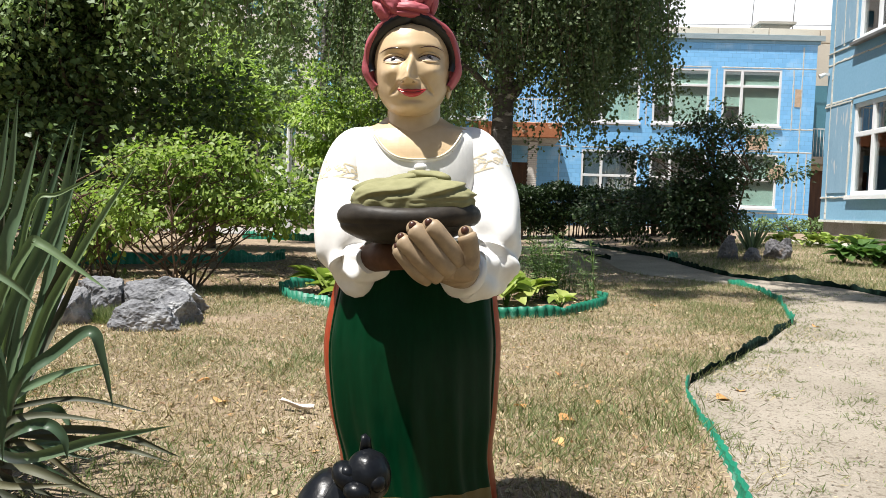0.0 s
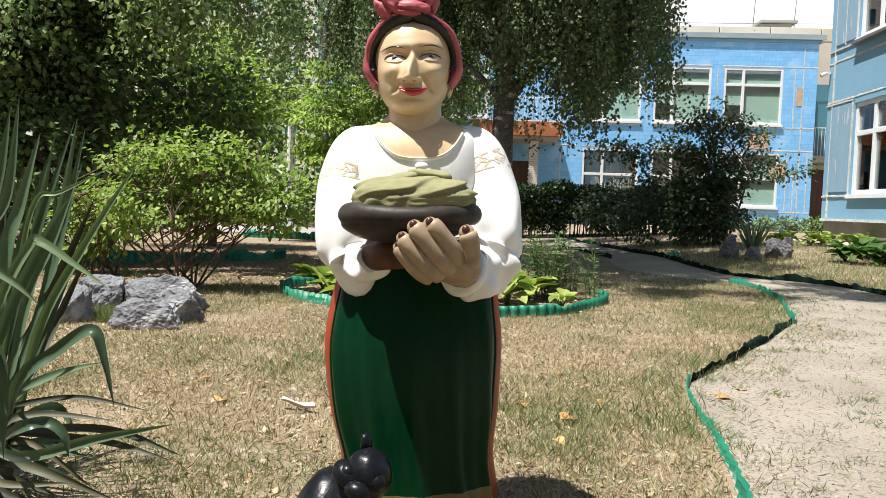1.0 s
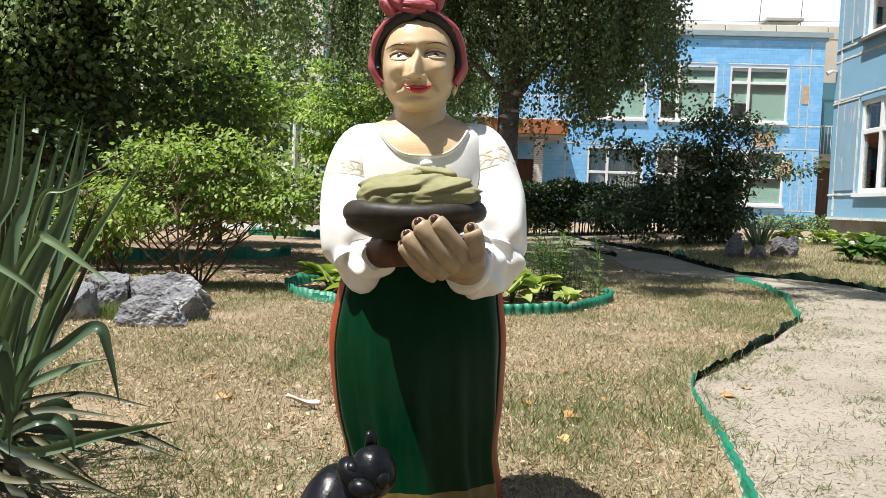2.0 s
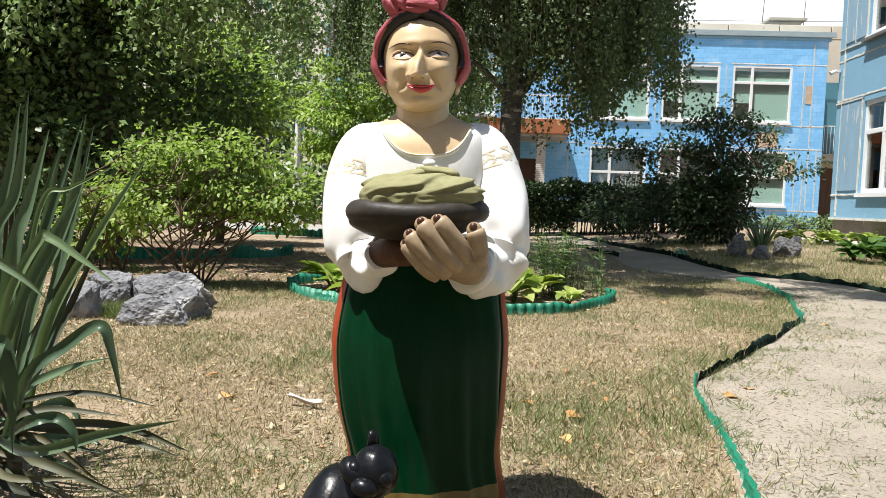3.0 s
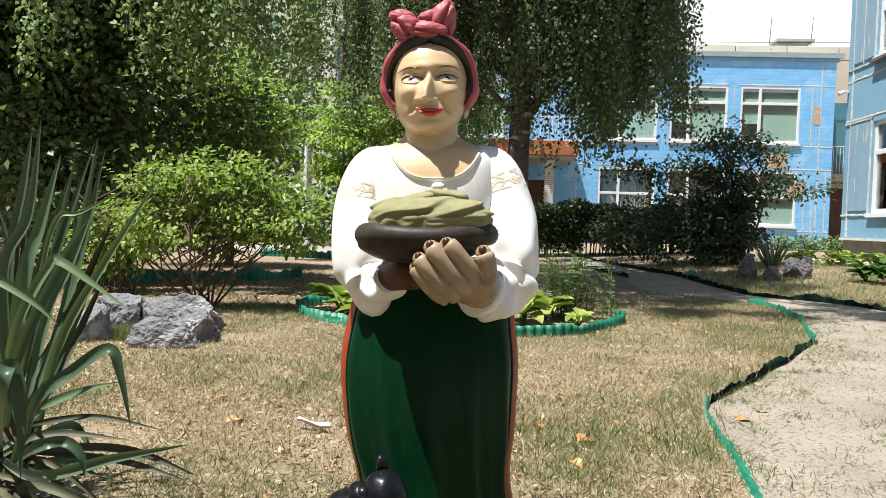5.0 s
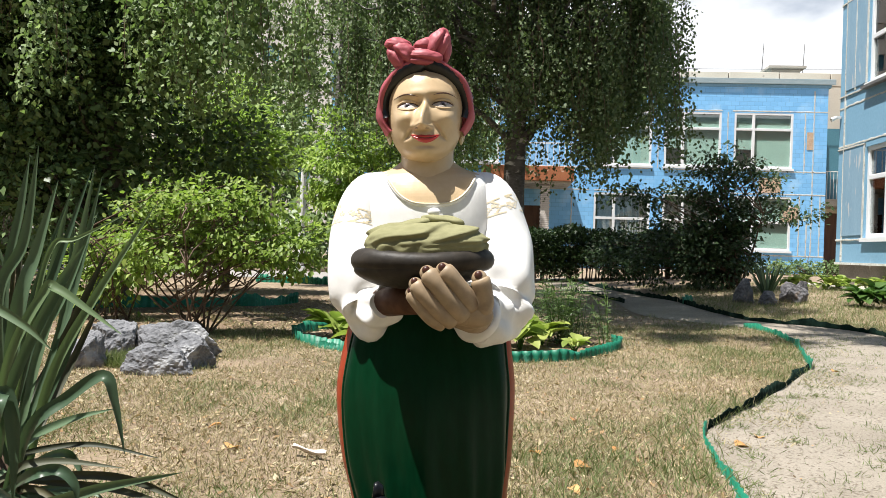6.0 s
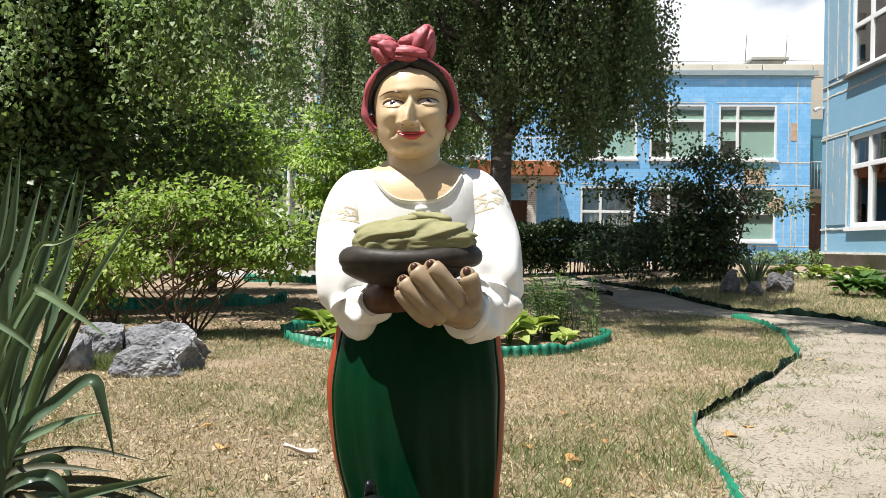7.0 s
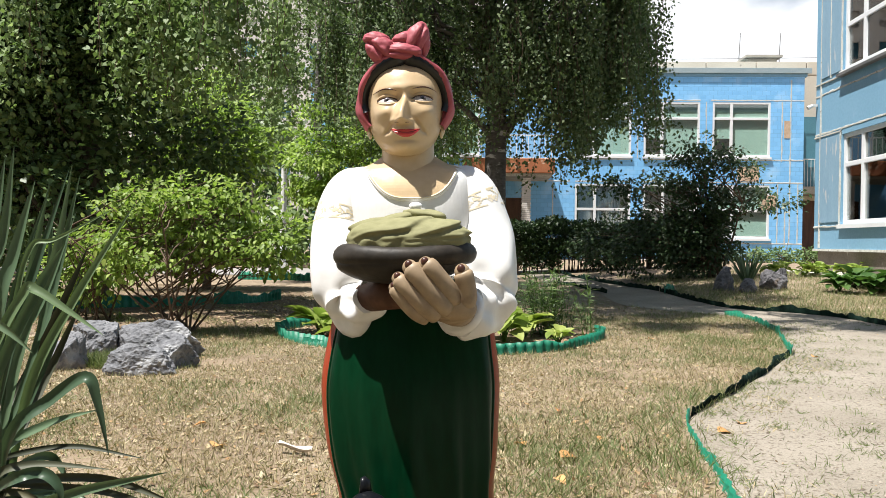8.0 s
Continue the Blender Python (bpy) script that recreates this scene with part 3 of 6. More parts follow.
def figure():
    """A painted garden figure with a loaf. Local: x across, -y to the front, z up from eye level, in units."""
    b = Build()
    P = lambda u, v, w=0.0: (u * U, -w * U, v * U)

    def spline(keys, t):
        """keys: rows (t, values...), smooth between."""
        last = len(keys) - 1
        i = 0
        while i < last - 1 and t > keys[i + 1][0]:
            i += 1
        a, c = keys[i], keys[i + 1]
        before, after = keys[max(0, i - 1)], keys[min(last, i + 2)]
        h = c[0] - a[0]
        f = min(1, max(0, (t - a[0]) / h))
        out = []
        for k in range(1, len(a)):
            m0 = (c[k] - before[k]) / (c[0] - before[0]) * h
            m1 = (after[k] - a[k]) / (after[0] - a[0]) * h
            out.append((2 * f ** 3 - 3 * f * f + 1) * a[k] + (f ** 3 - 2 * f * f + f) * m0 + (3 * f * f - 2 * f ** 3) * c[k] + (f ** 3 - f * f) * m1)
        return out

    # skirt and apron: v, centre, half width, half depth
    sk = [(-580, 5, 142, 118), (-510, 5, 138, 116), (-440, 0, 136, 114), (-370, -4, 148, 116), (-310, -6, 154, 116), (-244, -6, 157, 112),
          (-184, -4, 150, 105), (-120, 0, 138, 95), (-60, 0, 118, 84), (0, 0, 112, 82)]
    NA = 96
    rows, srows = [], []
    for i in range(81):
        v = -578 + i * (578 - 40) / 80
        c, hw, hd = spline(sk, v)
        low = smooth01(-150, -500, v)
        r1, r2 = [], []
        for k in range(NA):
            a = 2 * math.pi * k / NA
            fold = 1 + (low * 0.014 * math.sin(a * 9) if math.sin(a) < 0.1 else 0)
            r1.append(P(c + hw * fold * math.cos(a), v, hd * fold * math.sin(a)))
        rows.append(r1)
        for k in range(65):
            a = radians(27) + radians(126) * k / 64
            drape = 1.05 + (0.25 + low) * (0.022 * math.sin(k * 0.47 + 1.3 * math.sin(v * 0.006)) + 0.018 * math.sin(k * 0.21 + v * 0.004 + 2) + 0.012 * math.sin(k * 0.95 - v * 0.008))
            edge = 1 - 0.03 * (max(0, abs(k - 32) - 29) / 3)
            r2.append(P(c + hw * drape * edge * math.cos(a) * 0.985, v, hd * drape * edge * math.sin(a)))
        srows.append(r2)
    b.grid(rows, RED, True)
    b.grid(srows[:15], GOLD)
    b.grid(srows[14:], GREEN)
    for side in (0, -1):
        b.tube([r[side] for r in srows[14::3]], [3.2 * U] * len(srows[14::3]), 6, GREEN)
    for k in range(9, 58, 4):      # gold leaves painted on the hem
        q = Vector(srows[9][k])
        b.ball(q + Vector((0, -2 * U, 10 * U)), (9 * U, 2.2 * U, 4 * U), GOLD, 10, 6, turn=(0, (k * 37) % 80 - 40, 0))

    # torso under the blouse
    to = [(-70, 0, 112, 84), (-20, 0, 110, 84), (40, 0, 116, 84), (85, -2, 116, 78), (112, -2, 112, 66), (128, -2, 98, 54), (138, -2, 68, 42),
          (152, -3, 46, 38)]
    rows = []
    for i in range(45):
        v = -70 + i * 222 / 44
        c, hw, hd = spline(to, v)
        rows.append([P(c + hw * math.copysign(abs(math.cos(a)) ** 0.85, math.cos(a)), v, hd * math.sin(a) + 4)
                     for a in [2 * math.pi * k / 72 for k in range(72)]])

    def neckline(u):
        return 72 + 62 * min(1.15, abs((u - 4) / 82)) ** 3.2
    n = 72
    for i in range(44):
        for k in range(n):
            q = [rows[i][k], rows[i][(k + 1) % n], rows[i + 1][(k + 1) % n], rows[i + 1][k]]
            u = sum(p[0] for p in q) / 4 / U
            v = sum(p[2] for p in q) / 4 / U
            front = sum(p[1] for p in q) < 0
            skin = (v > neckline(u) and front) or (not front and v > 136)
            b.add(q, [(0, 1, 2, 3)], SKIN if skin else WHITE)
    # gold trim along the neck opening, thick rolled blouse edge
    for thick, lift, slot in ((3.2, 0, WHITE), (1.5, 4, STITCH)):
        pts = []
        for i in range(41):
            u = -72 + 150 * i / 40
            v = neckline(u) - lift * 0.2
            c, hw, hd = spline(to, v)
            s = max(0.0, 1 - (abs(u - c) / hw) ** 2.35) ** 0.5
            pts.append(P(u, v + lift * 0.6, hd * s + 5 + (2 if lift else 0)))
        b.tube(pts, [thick * U] * len(pts), 8, slot)
    # small tied knot at the neck opening
    b.ball(P(8, 60, 92), (11 * U, 5 * U, 7 * U), WHITE, 14, 8)

    # sleeves
    def sleeve(keys, slot, wob, n=40, steps=48):
        rows, last, side = [], None, None
        cs = []
        for i in range(steps + 1):
            t = i / steps * (len(keys) - 1)
            j = min(int(t), len(keys) - 2)
            f = t - j
            p0, p1, p2, p3 = (keys[max(0, min(len(keys) - 1, j + d))] for d in (-1, 0, 1, 2))
            cs.append([0.5 * (2 * q1 + (q2 - q0) * f + (2 * q0 - 5 * q1 + 4 * q2 - q3) * f * f + (3 * q1 - q0 - 3 * q2 + q3) * f ** 3)
                       for q0, q1, q2, q3 in zip(p0, p1, p2, p3)])
        pts = [Vector(P(*c[:3])) for c in cs]
        side = Vector((0, -1, 0))
        for i, p in enumerate(pts):
            d = (pts[min(i + 1, steps)] - pts[max(i - 1, 0)]).normalized()
            side = (side - d * side.dot(d)).normalized()
            up = d.cross(side)
            t = i / steps
            ring = []
            for k in range(n):
                a = 2 * math.pi * k / n
                fo = 1 + wob * smooth01(0.35, 0.8, t) * (0.08 * math.sin(3 * a + t * 16) + 0.07 * math.sin(5 * a - t * 22) + 0.09 * math.sin(t * 44 + 2.4 * math.sin(a + 1)) * smooth01(0.5, 0.75, t))
                ring.append(p + (side * math.cos(a) + up * math.sin(a)) * cs[i][3] * U * fo)
            rows.append(ring)
        b.grid(rows, slot, True)
        for ring in (rows[0], rows[-1]):
            b.add(ring, [tuple(range(n))], slot)
        return rows

    L = sleeve([(-56, 112, -4, 24), (-82, 102, -4, 36), (-105, 84, 0, 46), (-122, 28, 12, 50), (-121, -35, 40, 53), (-110, -84, 52, 50), (-98, -108, 66, 41), (-80, -98, 98, 34), (-66, -88, 126, 27)], WHITE, 1.2)
    Rr = sleeve([(50, 112, -4, 24), (78, 102, -4, 36), (105, 84, 0, 46), (125, 24, 12, 50), (129, -38, 42, 54), (120, -88, 54, 54), (102, -114, 84, 47), (80, -114, 128, 37)], WHITE, 1.2)
    # embroidered bands on the upper sleeves
    for rows_s in (L, Rr):
        def on_sleeve(i, k):
            i0, k0 = min(int(i), 17), int(k)
            fi, fk = i - i0, k - k0
            mixk = lambda ring: ring[k0 % 40].lerp(ring[(k0 + 1) % 40], fk)
            cen = (sum(rows_s[i0], Vector()) / 40).lerp(sum(rows_s[i0 + 1], Vector()) / 40, fi)
            p = mixk(rows_s[i0]).lerp(mixk(rows_s[i0 + 1]), fi)
            return p + (p - cen).normalized() * 0.5 * U
        for iu in range(120):
            for iv in range(12):
                lozenge = abs((iu % 14) - 6.5) / 7 + abs(iv - 5.5) / 5.5
                if not (iv in (0, 11) or lozenge < 0.62 or 0.8 < lozenge < 1.05):
                    continue
                if noise.noise((iu * 0.16, iv * 0.22, 3.1)) < -0.08:
                    continue
                i0, k0 = 15 + iv * 0.25, iu / 3
                b.add([on_sleeve(i0, k0), on_sleeve(i0, k0 + 1 / 3), on_sleeve(i0 + 0.25, k0 + 1 / 3), on_sleeve(i0 + 0.25, k0)], [(0, 1, 2, 3)], STITCH)
    # cuffs
    def cuff(c, d, r, slot):
        d = Vector(d).normalized()
        p = Vector(P(*c))
        b.tube([p, p + d * 10 * U, p + d * 22 * U], [r * 0.9 * U, r * 1.06 * U, r * 0.98 * U], 28, slot)
    cuff((82, -116, 126), (-0.5, -0.7, 0.4), 40, WHITE)

    # loaf with a draped, pleated top
    def loaf(d):
        return 1 + 0.03 * noise.noise(d * 2.2) + 0.05 * max(0, -d.z)
    b.ball(P(-16, -27, 176), (101 * U, 76 * U, 35 * U), DARK, 64, 28, shape=loaf)
    b.tube([P(-10 + 94 * math.cos(a), -19 + 2 * math.sin(3 * a), 176 + 66 * math.sin(a)) for a in [2 * math.pi * k / 60 for k in range(61)]],
           [(16.5 + 1.5 * math.sin(k * 0.31)) * U for k in range(61)], 16, DARK)

    def pleats(d):
        """Broad folds that run aslant, each lapping over the next, with a frilled hem."""
        a = math.atan2(d.y, d.x)
        q = (d.x * 1.9 - d.z * 2.3 + 0.5 * noise.noise(d * 1.3)) * 0.8
        f = q - math.floor(q)
        lap = f * f * (3 - 2 * f) * smooth01(1.0, 0.8, f)
        fine = abs(noise.noise((d.x * 3.1 + d.z * 2, d.y * 3, d.z * 4.5 - d.x * 2)))
        full = (abs(d.x) ** 2.7 + abs(d.y) ** 2.7 + abs(d.z) ** 2.7) ** (-1 / 2.7)
        return full * 0.93 + 0.1 * (lap - 0.35) * smooth01(-0.05, 0.3, d.z) + 0.05 * (0.4 - fine) + 0.02 * math.sin(13 * a + 2 * math.sin(3 * a)) * smooth01(0.35, -0.1, d.z)
    b.ball(P(-5, 4, 176), (101 * U, 74 * U, 38 * U), OLIVE, 150, 72, shape=pleats)
    leafed = lambda d: 1 + 0.12 * math.sin(d.x * 5 + 3 * d.y) + 0.08 * noise.noise(d * 2.6)
    b.ball(P(24, 42, 168), (34 * U, 24 * U, 9 * U), OLIVE, 36, 18, turn=(0, 8, 0), shape=leafed)
    b.ball(P(-34, 34, 166), (46 * U, 28 * U, 9 * U), OLIVE, 36, 18, turn=(0, -12, 0), shape=leafed)

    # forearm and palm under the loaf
    b.tube([P(82, -112, 130), P(66, -104, 180), P(52, -92, 218)], [26 * U, 27 * U, 30 * U], 20, WORN_SHADE)
    b.ball(P(52, -88, 222), (46 * U, 27 * U, 27 * U), WORN_SHADE, 32, 18, turn=(0, 24, 0))
    b.ball(P(28, -96, 226), (44 * U, 24 * U, 15 * U), WORN_SHADE, 32, 18, turn=(0, 16, 0))
    b.tube([P(-76, -88, 112), P(-48, -82, 150), P(-8, -80, 190)], [24 * U, 24 * U, 21 * U], 18, SKIN_DEEP)
    digits = [((60, -86, 222), (46, -62, 240), (30, -38, 246), (20, -32, 240), 14.5), ((48, -98, 226), (26, -74, 246), (5, -44, 248), (-3, -36, 240), 14.5),
              ((34, -106, 226), (8, -88, 244), (-13, -60, 242), (-20, -52, 234), 13), ((20, -110, 222), (-5, -100, 234), (-21, -74, 234), (-26, -65, 227), 11.5),
              ((74, -94, 212), (84, -80, 224), (78, -56, 230), (73, -44, 228), 15)]
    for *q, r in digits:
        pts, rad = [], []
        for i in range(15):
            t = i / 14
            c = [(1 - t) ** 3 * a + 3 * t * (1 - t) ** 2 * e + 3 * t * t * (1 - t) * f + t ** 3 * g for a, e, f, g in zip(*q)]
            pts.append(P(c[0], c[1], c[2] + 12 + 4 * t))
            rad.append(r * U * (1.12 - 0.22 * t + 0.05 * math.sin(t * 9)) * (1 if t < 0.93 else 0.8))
        b.tube(pts, rad, 16, WORN_SHADE)
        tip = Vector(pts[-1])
        b.ball(tip, (r * 0.78 * U, r * 0.78 * U, r * 0.8 * U), WORN_SHADE, 16, 10)
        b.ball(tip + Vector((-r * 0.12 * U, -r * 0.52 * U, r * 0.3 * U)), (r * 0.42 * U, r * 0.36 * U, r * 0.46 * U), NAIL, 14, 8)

    # neck
    rows = []
    for i in range(17):
        t = i / 16
        v = 104 + t * 84
        rows.append([P(-3 + (48 - 3 * math.sin(t * 3) + 9 * (1 - t) ** 3) * math.cos(a), v, 16 + (46 - 4 * math.sin(t * 3) + 9 * (1 - t) ** 3) * math.sin(a)) for a in [2 * math.pi * k / 48 for k in range(48)]])
    b.grid(rows, SKIN, True)

    # head: v, half width, front, back
    hd = [(146, 14, 36, 16), (150, 27, 52, 26), (157, 37, 61, 36), (168, 46, 66, 46), (180, 54, 68, 54), (195, 60, 69, 62), (210, 63, 69, 66), (225, 65, 69, 70), (242, 66, 69, 73),
          (258, 64, 68, 74), (275, 60, 64, 72), (290, 53, 55, 66), (303, 42, 38, 56), (313, 26, 18, 40), (318, 8, 4, 14)]
    HC = -6
    bump = lambda u, v, cu, cv, su, sv: math.exp(-((u - cu) / su) ** 2 - ((v - cv) / sv) ** 2)
    eye_v = {-1: 236, 1: 239}

    def relief(u, v):
        """How far the features stand out of the bare head."""
        ridge = smooth01(256, 204, v) * smooth01(193, 202, v)
        d = 31 * ridge * math.exp(-abs((u + 7 * smooth01(252, 206, v)) / (5.5 + 4.2 * smooth01(246, 206, v))) ** 2.4)
        d += 7 * bump(u, v, 0, 184, 27, 11) + 6 * bump(u, v, 0, 162, 20, 10) - 3 * bump(u, v, 0, 170, 22, 4)
        for s in (-1, 1):
            e = eye_v[s]
            d += 9 * bump(u, v, s * 12 - 6, 201, 6, 5.5)
            d += 3 * bump(u, v, s * 27, e + 19, 30, 9)
            d -= 12 * bump(u, v, s * 27, e + 4, 19, 10) + 6 * bump(u, v, s * 13, e + 4, 7, 9)
            d += 8 * bump(u, v, s * 29, e, 15, 7)
            d += 11 * bump(u, v, s * 39, 216, 17, 13)
            g = abs(u * s - (17 + (203 - v) * 0.75))
            d -= 5 * math.exp(-(g / 4) ** 2) * smooth01(176, 186, v) * smooth01(212, 200, v)
            d -= 3 * bump(u, v, s * 28, 187, 5, 6)
        return d

    def face_at(u, v, lift=0.0):
        hw, fr, bk = spline(hd, v)
        s = math.sqrt(max(0.0004, 1 - (u / hw) ** 2))
        return P(HC + u, v, 22 + fr * s ** 0.9 + relief(u, v) * s + lift)
    NV, NU = 172, 220
    rows = []
    for i in range(NV + 1):
        v = 146 + 172 * i / NV
        hw, fr, bk = spline(hd, v)
        ring = []
        for k in range(NU):
            a = 2 * math.pi * k / NU
            x, sa = hw * math.cos(a), math.sin(a)
            ring.append(face_at(x, v) if sa > 0.03 else P(HC + x, v, 22 - bk * abs(sa) ** 0.9))
        rows.append(ring)
    b.grid(rows, SKIN, True)

    def painted(u0, u1, low, high, lift, slot, n=28, m=8):
        """A painted patch that follows the face between two edges."""
        rows = []
        for j in range(m + 1):
            row = []
            for i in range(n + 1):
                u = u0 + (u1 - u0) * i / n
                a, c = low(u), high(u)
                f = j / m
                row.append(face_at(u, a + (c - a) * f, -0.4 + (lift + 0.4) * math.sin(math.pi * min(0.94, max(0.06, f))) ** 0.5))
            rows.append(row)
        b.grid(rows, slot)
    for s in (-1, 1):
        e = eye_v[s]
        arch = lambda u, s=s, e=e: e + 15 + 4.5 * math.sin(math.pi * min(1, max(0, (abs(u) - 12) / 44))) - 0.03 * max(0, abs(u) - 36) ** 1.4
        painted(s * 12, s * 54, lambda u: arch(u) - 1.3 * math.sin(math.pi * (abs(u) - 11.5) / 43), lambda u: arch(u) + 1.0 * math.sin(math.pi * (abs(u) - 11.5) / 43), 0.7, NAIL, 30, 4)
        span = lambda u, s=s: max(0.0, 1 - ((abs(u) - 29) / 17) ** 2)
        painted(s * 12, s * 46, lambda u: e - 4.6 * span(u) ** 0.8, lambda u: e + 5.6 * span(u) ** 0.7, 0.4, EYE, 28, 8)
        b.ball(Vector(face_at(s * 29.5, e + 0.3, -0.7)), (5.6 * U, 1.9 * U, 5.2 * U), IRIS, 20, 12)
        b.ball(Vector(face_at(s * 29.5, e + 0.3, 0.5)), (3.3 * U, 1.2 * U, 3.3 * U), BLACK, 14, 8)
        edge = [s * (11 + 36 * i / 16) for i in range(17)]
        b.tube([face_at(u, e + 6.0 * span(u) ** 0.7, 0.7) for u in edge], [0.75 * U] * 17, 6, NAIL)
        b.tube([face_at(u, e + 3.0 + 6.2 * span(u) ** 0.7, 0.2) for u in edge], [U * (0.8 + 2.0 * span(u)) for u in edge], 10, SKIN)
        b.tube([face_at(u, e - 1.8 - 4.6 * span(u) ** 0.8, -0.2) for u in edge], [U * (0.6 + 1.2 * span(u)) for u in edge], 8, SKIN)
        b.ball(P(HC + s * 63, 200, 16), (6 * U, 9 * U, 16 * U), SKIN, 18, 12)
        b.ball(P(HC + s * 62, 187, 24), (3.4 * U, 3.4 * U, 7 * U), STITCH, 12, 10)
        for q in (-1, 1):
            b.ball(Vector(face_at(s * (8.5 + q) - 6, 197.5, -1.5)), (2.6 * U, 2 * U, 1.5 * U), WORN_SHADE, 10, 6)
    split = lambda u: 181.5 + 7 * (abs(u) / 25) ** 2
    painted(-25, 25, split, lambda u: split(u) + 4.6 * (1 - (u / 25) ** 2) ** 0.8 + 0.9 * math.exp(-((abs(u) - 6) / 4) ** 2), 2.2, LIP)
    painted(-24, 24, lambda u: split(u) - 7.5 * (1 - (u / 24) ** 2) ** 0.8, split, 3.0, LIP)
    b.tube([face_at(u, split(u), 1.0) for u in range(-25, 26, 2)], [0.6 * U] * 26, 6, NAIL)

    # parted hair combed back under the scarf
    hair = []
    for j in range(7):
        f = j / 6
        ring = []
        for k in range(73):
            a = radians(-16 + 212 * k / 72)
            sa, ca = math.sin(a), math.cos(a)
            u, v = 62.5 * ca, 240 + 56 * sa + 4 * math.exp(-(ca / 0.06) ** 2)
            hw = spline(hd, min(v, 304))[0]
            inner = Vector(face_at(max(-0.985 * hw, min(0.985 * hw, u)), min(v, 304), -2.0 if j == 0 else 0))
            outer = Vector(P(HC + 75 * ca, 238 + (80 if sa > 0 else 66) * sa, 70 - 30 * (1 - max(0, sa))))
            bulge = 9 * math.sin(math.pi * f) ** 0.7 + 0.9 * math.sin(k * 1.9 + 5 * f) * math.sin(math.pi * f)
            bulge -= 4.0 * math.exp(-(ca / 0.05) ** 2) * math.sin(math.pi * f)
            p = inner.lerp(outer, f)
            ring.append(p + Vector((ca * 0.5, -0.75, 0.45 * sa)) * bulge * U)
        hair.append(ring)
    b.grid(hair, BLACK)
    P_body = P
    P = lambda u, v, w=0.0: P_body(u - 3, v * 0.948, w)
    # head scarf: rings from the front lip to the back
    rings = []
    lips = [(62, 0.86), (76, 0.89), (78, 0.95), (70, 1.0), (54, 1.03), (34, 1.045), (10, 1.04), (-18, 1.0), (-42, 0.91), (-62, 0.76), (-76, 0.52), (-83, 0.2)]
    for j, (w, s) in enumerate(lips):
        ring = []
        for k in range(61):
            a = radians(-38 + 256 * k / 60)
            rx = 82 * s * (1 + 0.016 * math.sin(a * 9 + j * 0.7) * (1 if j > 1 else 0.3))
            rz = (89 if math.sin(a) > 0 else 70) * s * (1 + 0.014 * math.sin(a * 7 - j * 0.9))
            ring.append(P(-3 + rx * math.cos(a), 250 + rz * math.sin(a), w - 26 * (1 - math.sin(max(0, min(math.pi, a)))) * (1 if j < 5 else 0.4)))
        rings.append(ring)
    b.grid(rings, ROSE)
    # knot and two folded lobes
    def lobe(groove, seed):
        """A puffed cloth loop with one deep fold and soft creases."""
        return lambda d: (1 + 0.10 * noise.noise(d * 1.7 + Vector((seed, 0, 0))) - 0.11 * abs(noise.noise(d * 2.6 + Vector((0, seed, 0))))
                          - 0.34 * math.exp(-((d.x * groove[0] + d.z * groove[1] + groove[2]) / 0.16) ** 2) * smooth01(0.0, 0.5, -d.y))
    P = P_body
    b.ball(P(-8, 320, 72), (32 * U, 15 * U, 14 * U), ROSE, 48, 28, shape=lobe((0.3, 0.9, 0.35), 1))
    b.ball(P(-45, 326, 62), (28 * U, 22 * U, 24 * U), ROSE, 56, 34, turn=(0, 38, 0), shape=lobe((0.2, 1.0, 0.35), 2))
    b.ball(P(-52, 343, 60), (25 * U, 18 * U, 13 * U), ROSE, 48, 28, turn=(0, 8, 0), shape=lobe((0.1, 1.0, 0.75), 3))
    b.ball(P(14, 343, 64), (19 * U, 18 * U, 31 * U), ROSE, 56, 34, turn=(0, 30, 0), shape=lobe((1.0, 0.15, -0.3), 4))
    b.ball(P(27, 340, 54), (12 * U, 15 * U, 29 * U), ROSE, 48, 28, turn=(0, 4, 0), shape=lobe((1.0, 0.0, 0.5), 5))
    b.ball(P(-8, 337, 64), (25 * U, 15 * U, 17 * U), ROSE, 40, 24, turn=(0, -28, 0), shape=lobe((0.7, 0.7, 0.1), 6))
    return b


statue = part("statue", figure(), S_MATS, None, smooth=True)
tagged(statue, "glossy painted garden statue in rose headscarf, holding a loaf", "statue")
statue.matrix_world = pose(-0.076, 2.0, 0.843, 0, -1.9, 2.2)

# black glazed cat
b = Build()
fur = lambda d: 1 + 0.03 * noise.noise(d * 3)
b.ball((0.0, 0.03, 0.10), (0.075, 0.10, 0.13), 0, 32, 20, turn=(-16, 0, 0), shape=fur)
b.ball((0.055, -0.02, 0.16), (0.062, 0.065, 0.11), 0, 28, 18, turn=(-8, 8, 0), shape=fur)
b.ball((0.085, -0.045, 0.272), (0.052, 0.055, 0.058), 0, 32, 20, turn=(0, -14, 0), shape=fur)
b.ball((0.050, -0.06, 0.262), (0.045, 0.04, 0.03), 0, 24, 14, turn=(0, 24, 0), shape=fur)
b.ball((0.078, -0.10, 0.252), (0.03, 0.024, 0.022), 0, 20, 12)
b.ball((0.045, -0.075, 0.275), (0.022, 0.02, 0.02), 0, 16, 10)
b.ball((0.11, -0.078, 0.275), (0.022, 0.02, 0.02), 0, 16, 10)
for x, t in ((0.066, -26),):
    b.tube([(x, -0.03, 0.315), (x + t * 0.0003, -0.03, 0.345), (x + t * 0.0006, -0.028, 0.352)], [0.017, 0.012, 0.006], 12, 0, flat=0.6)
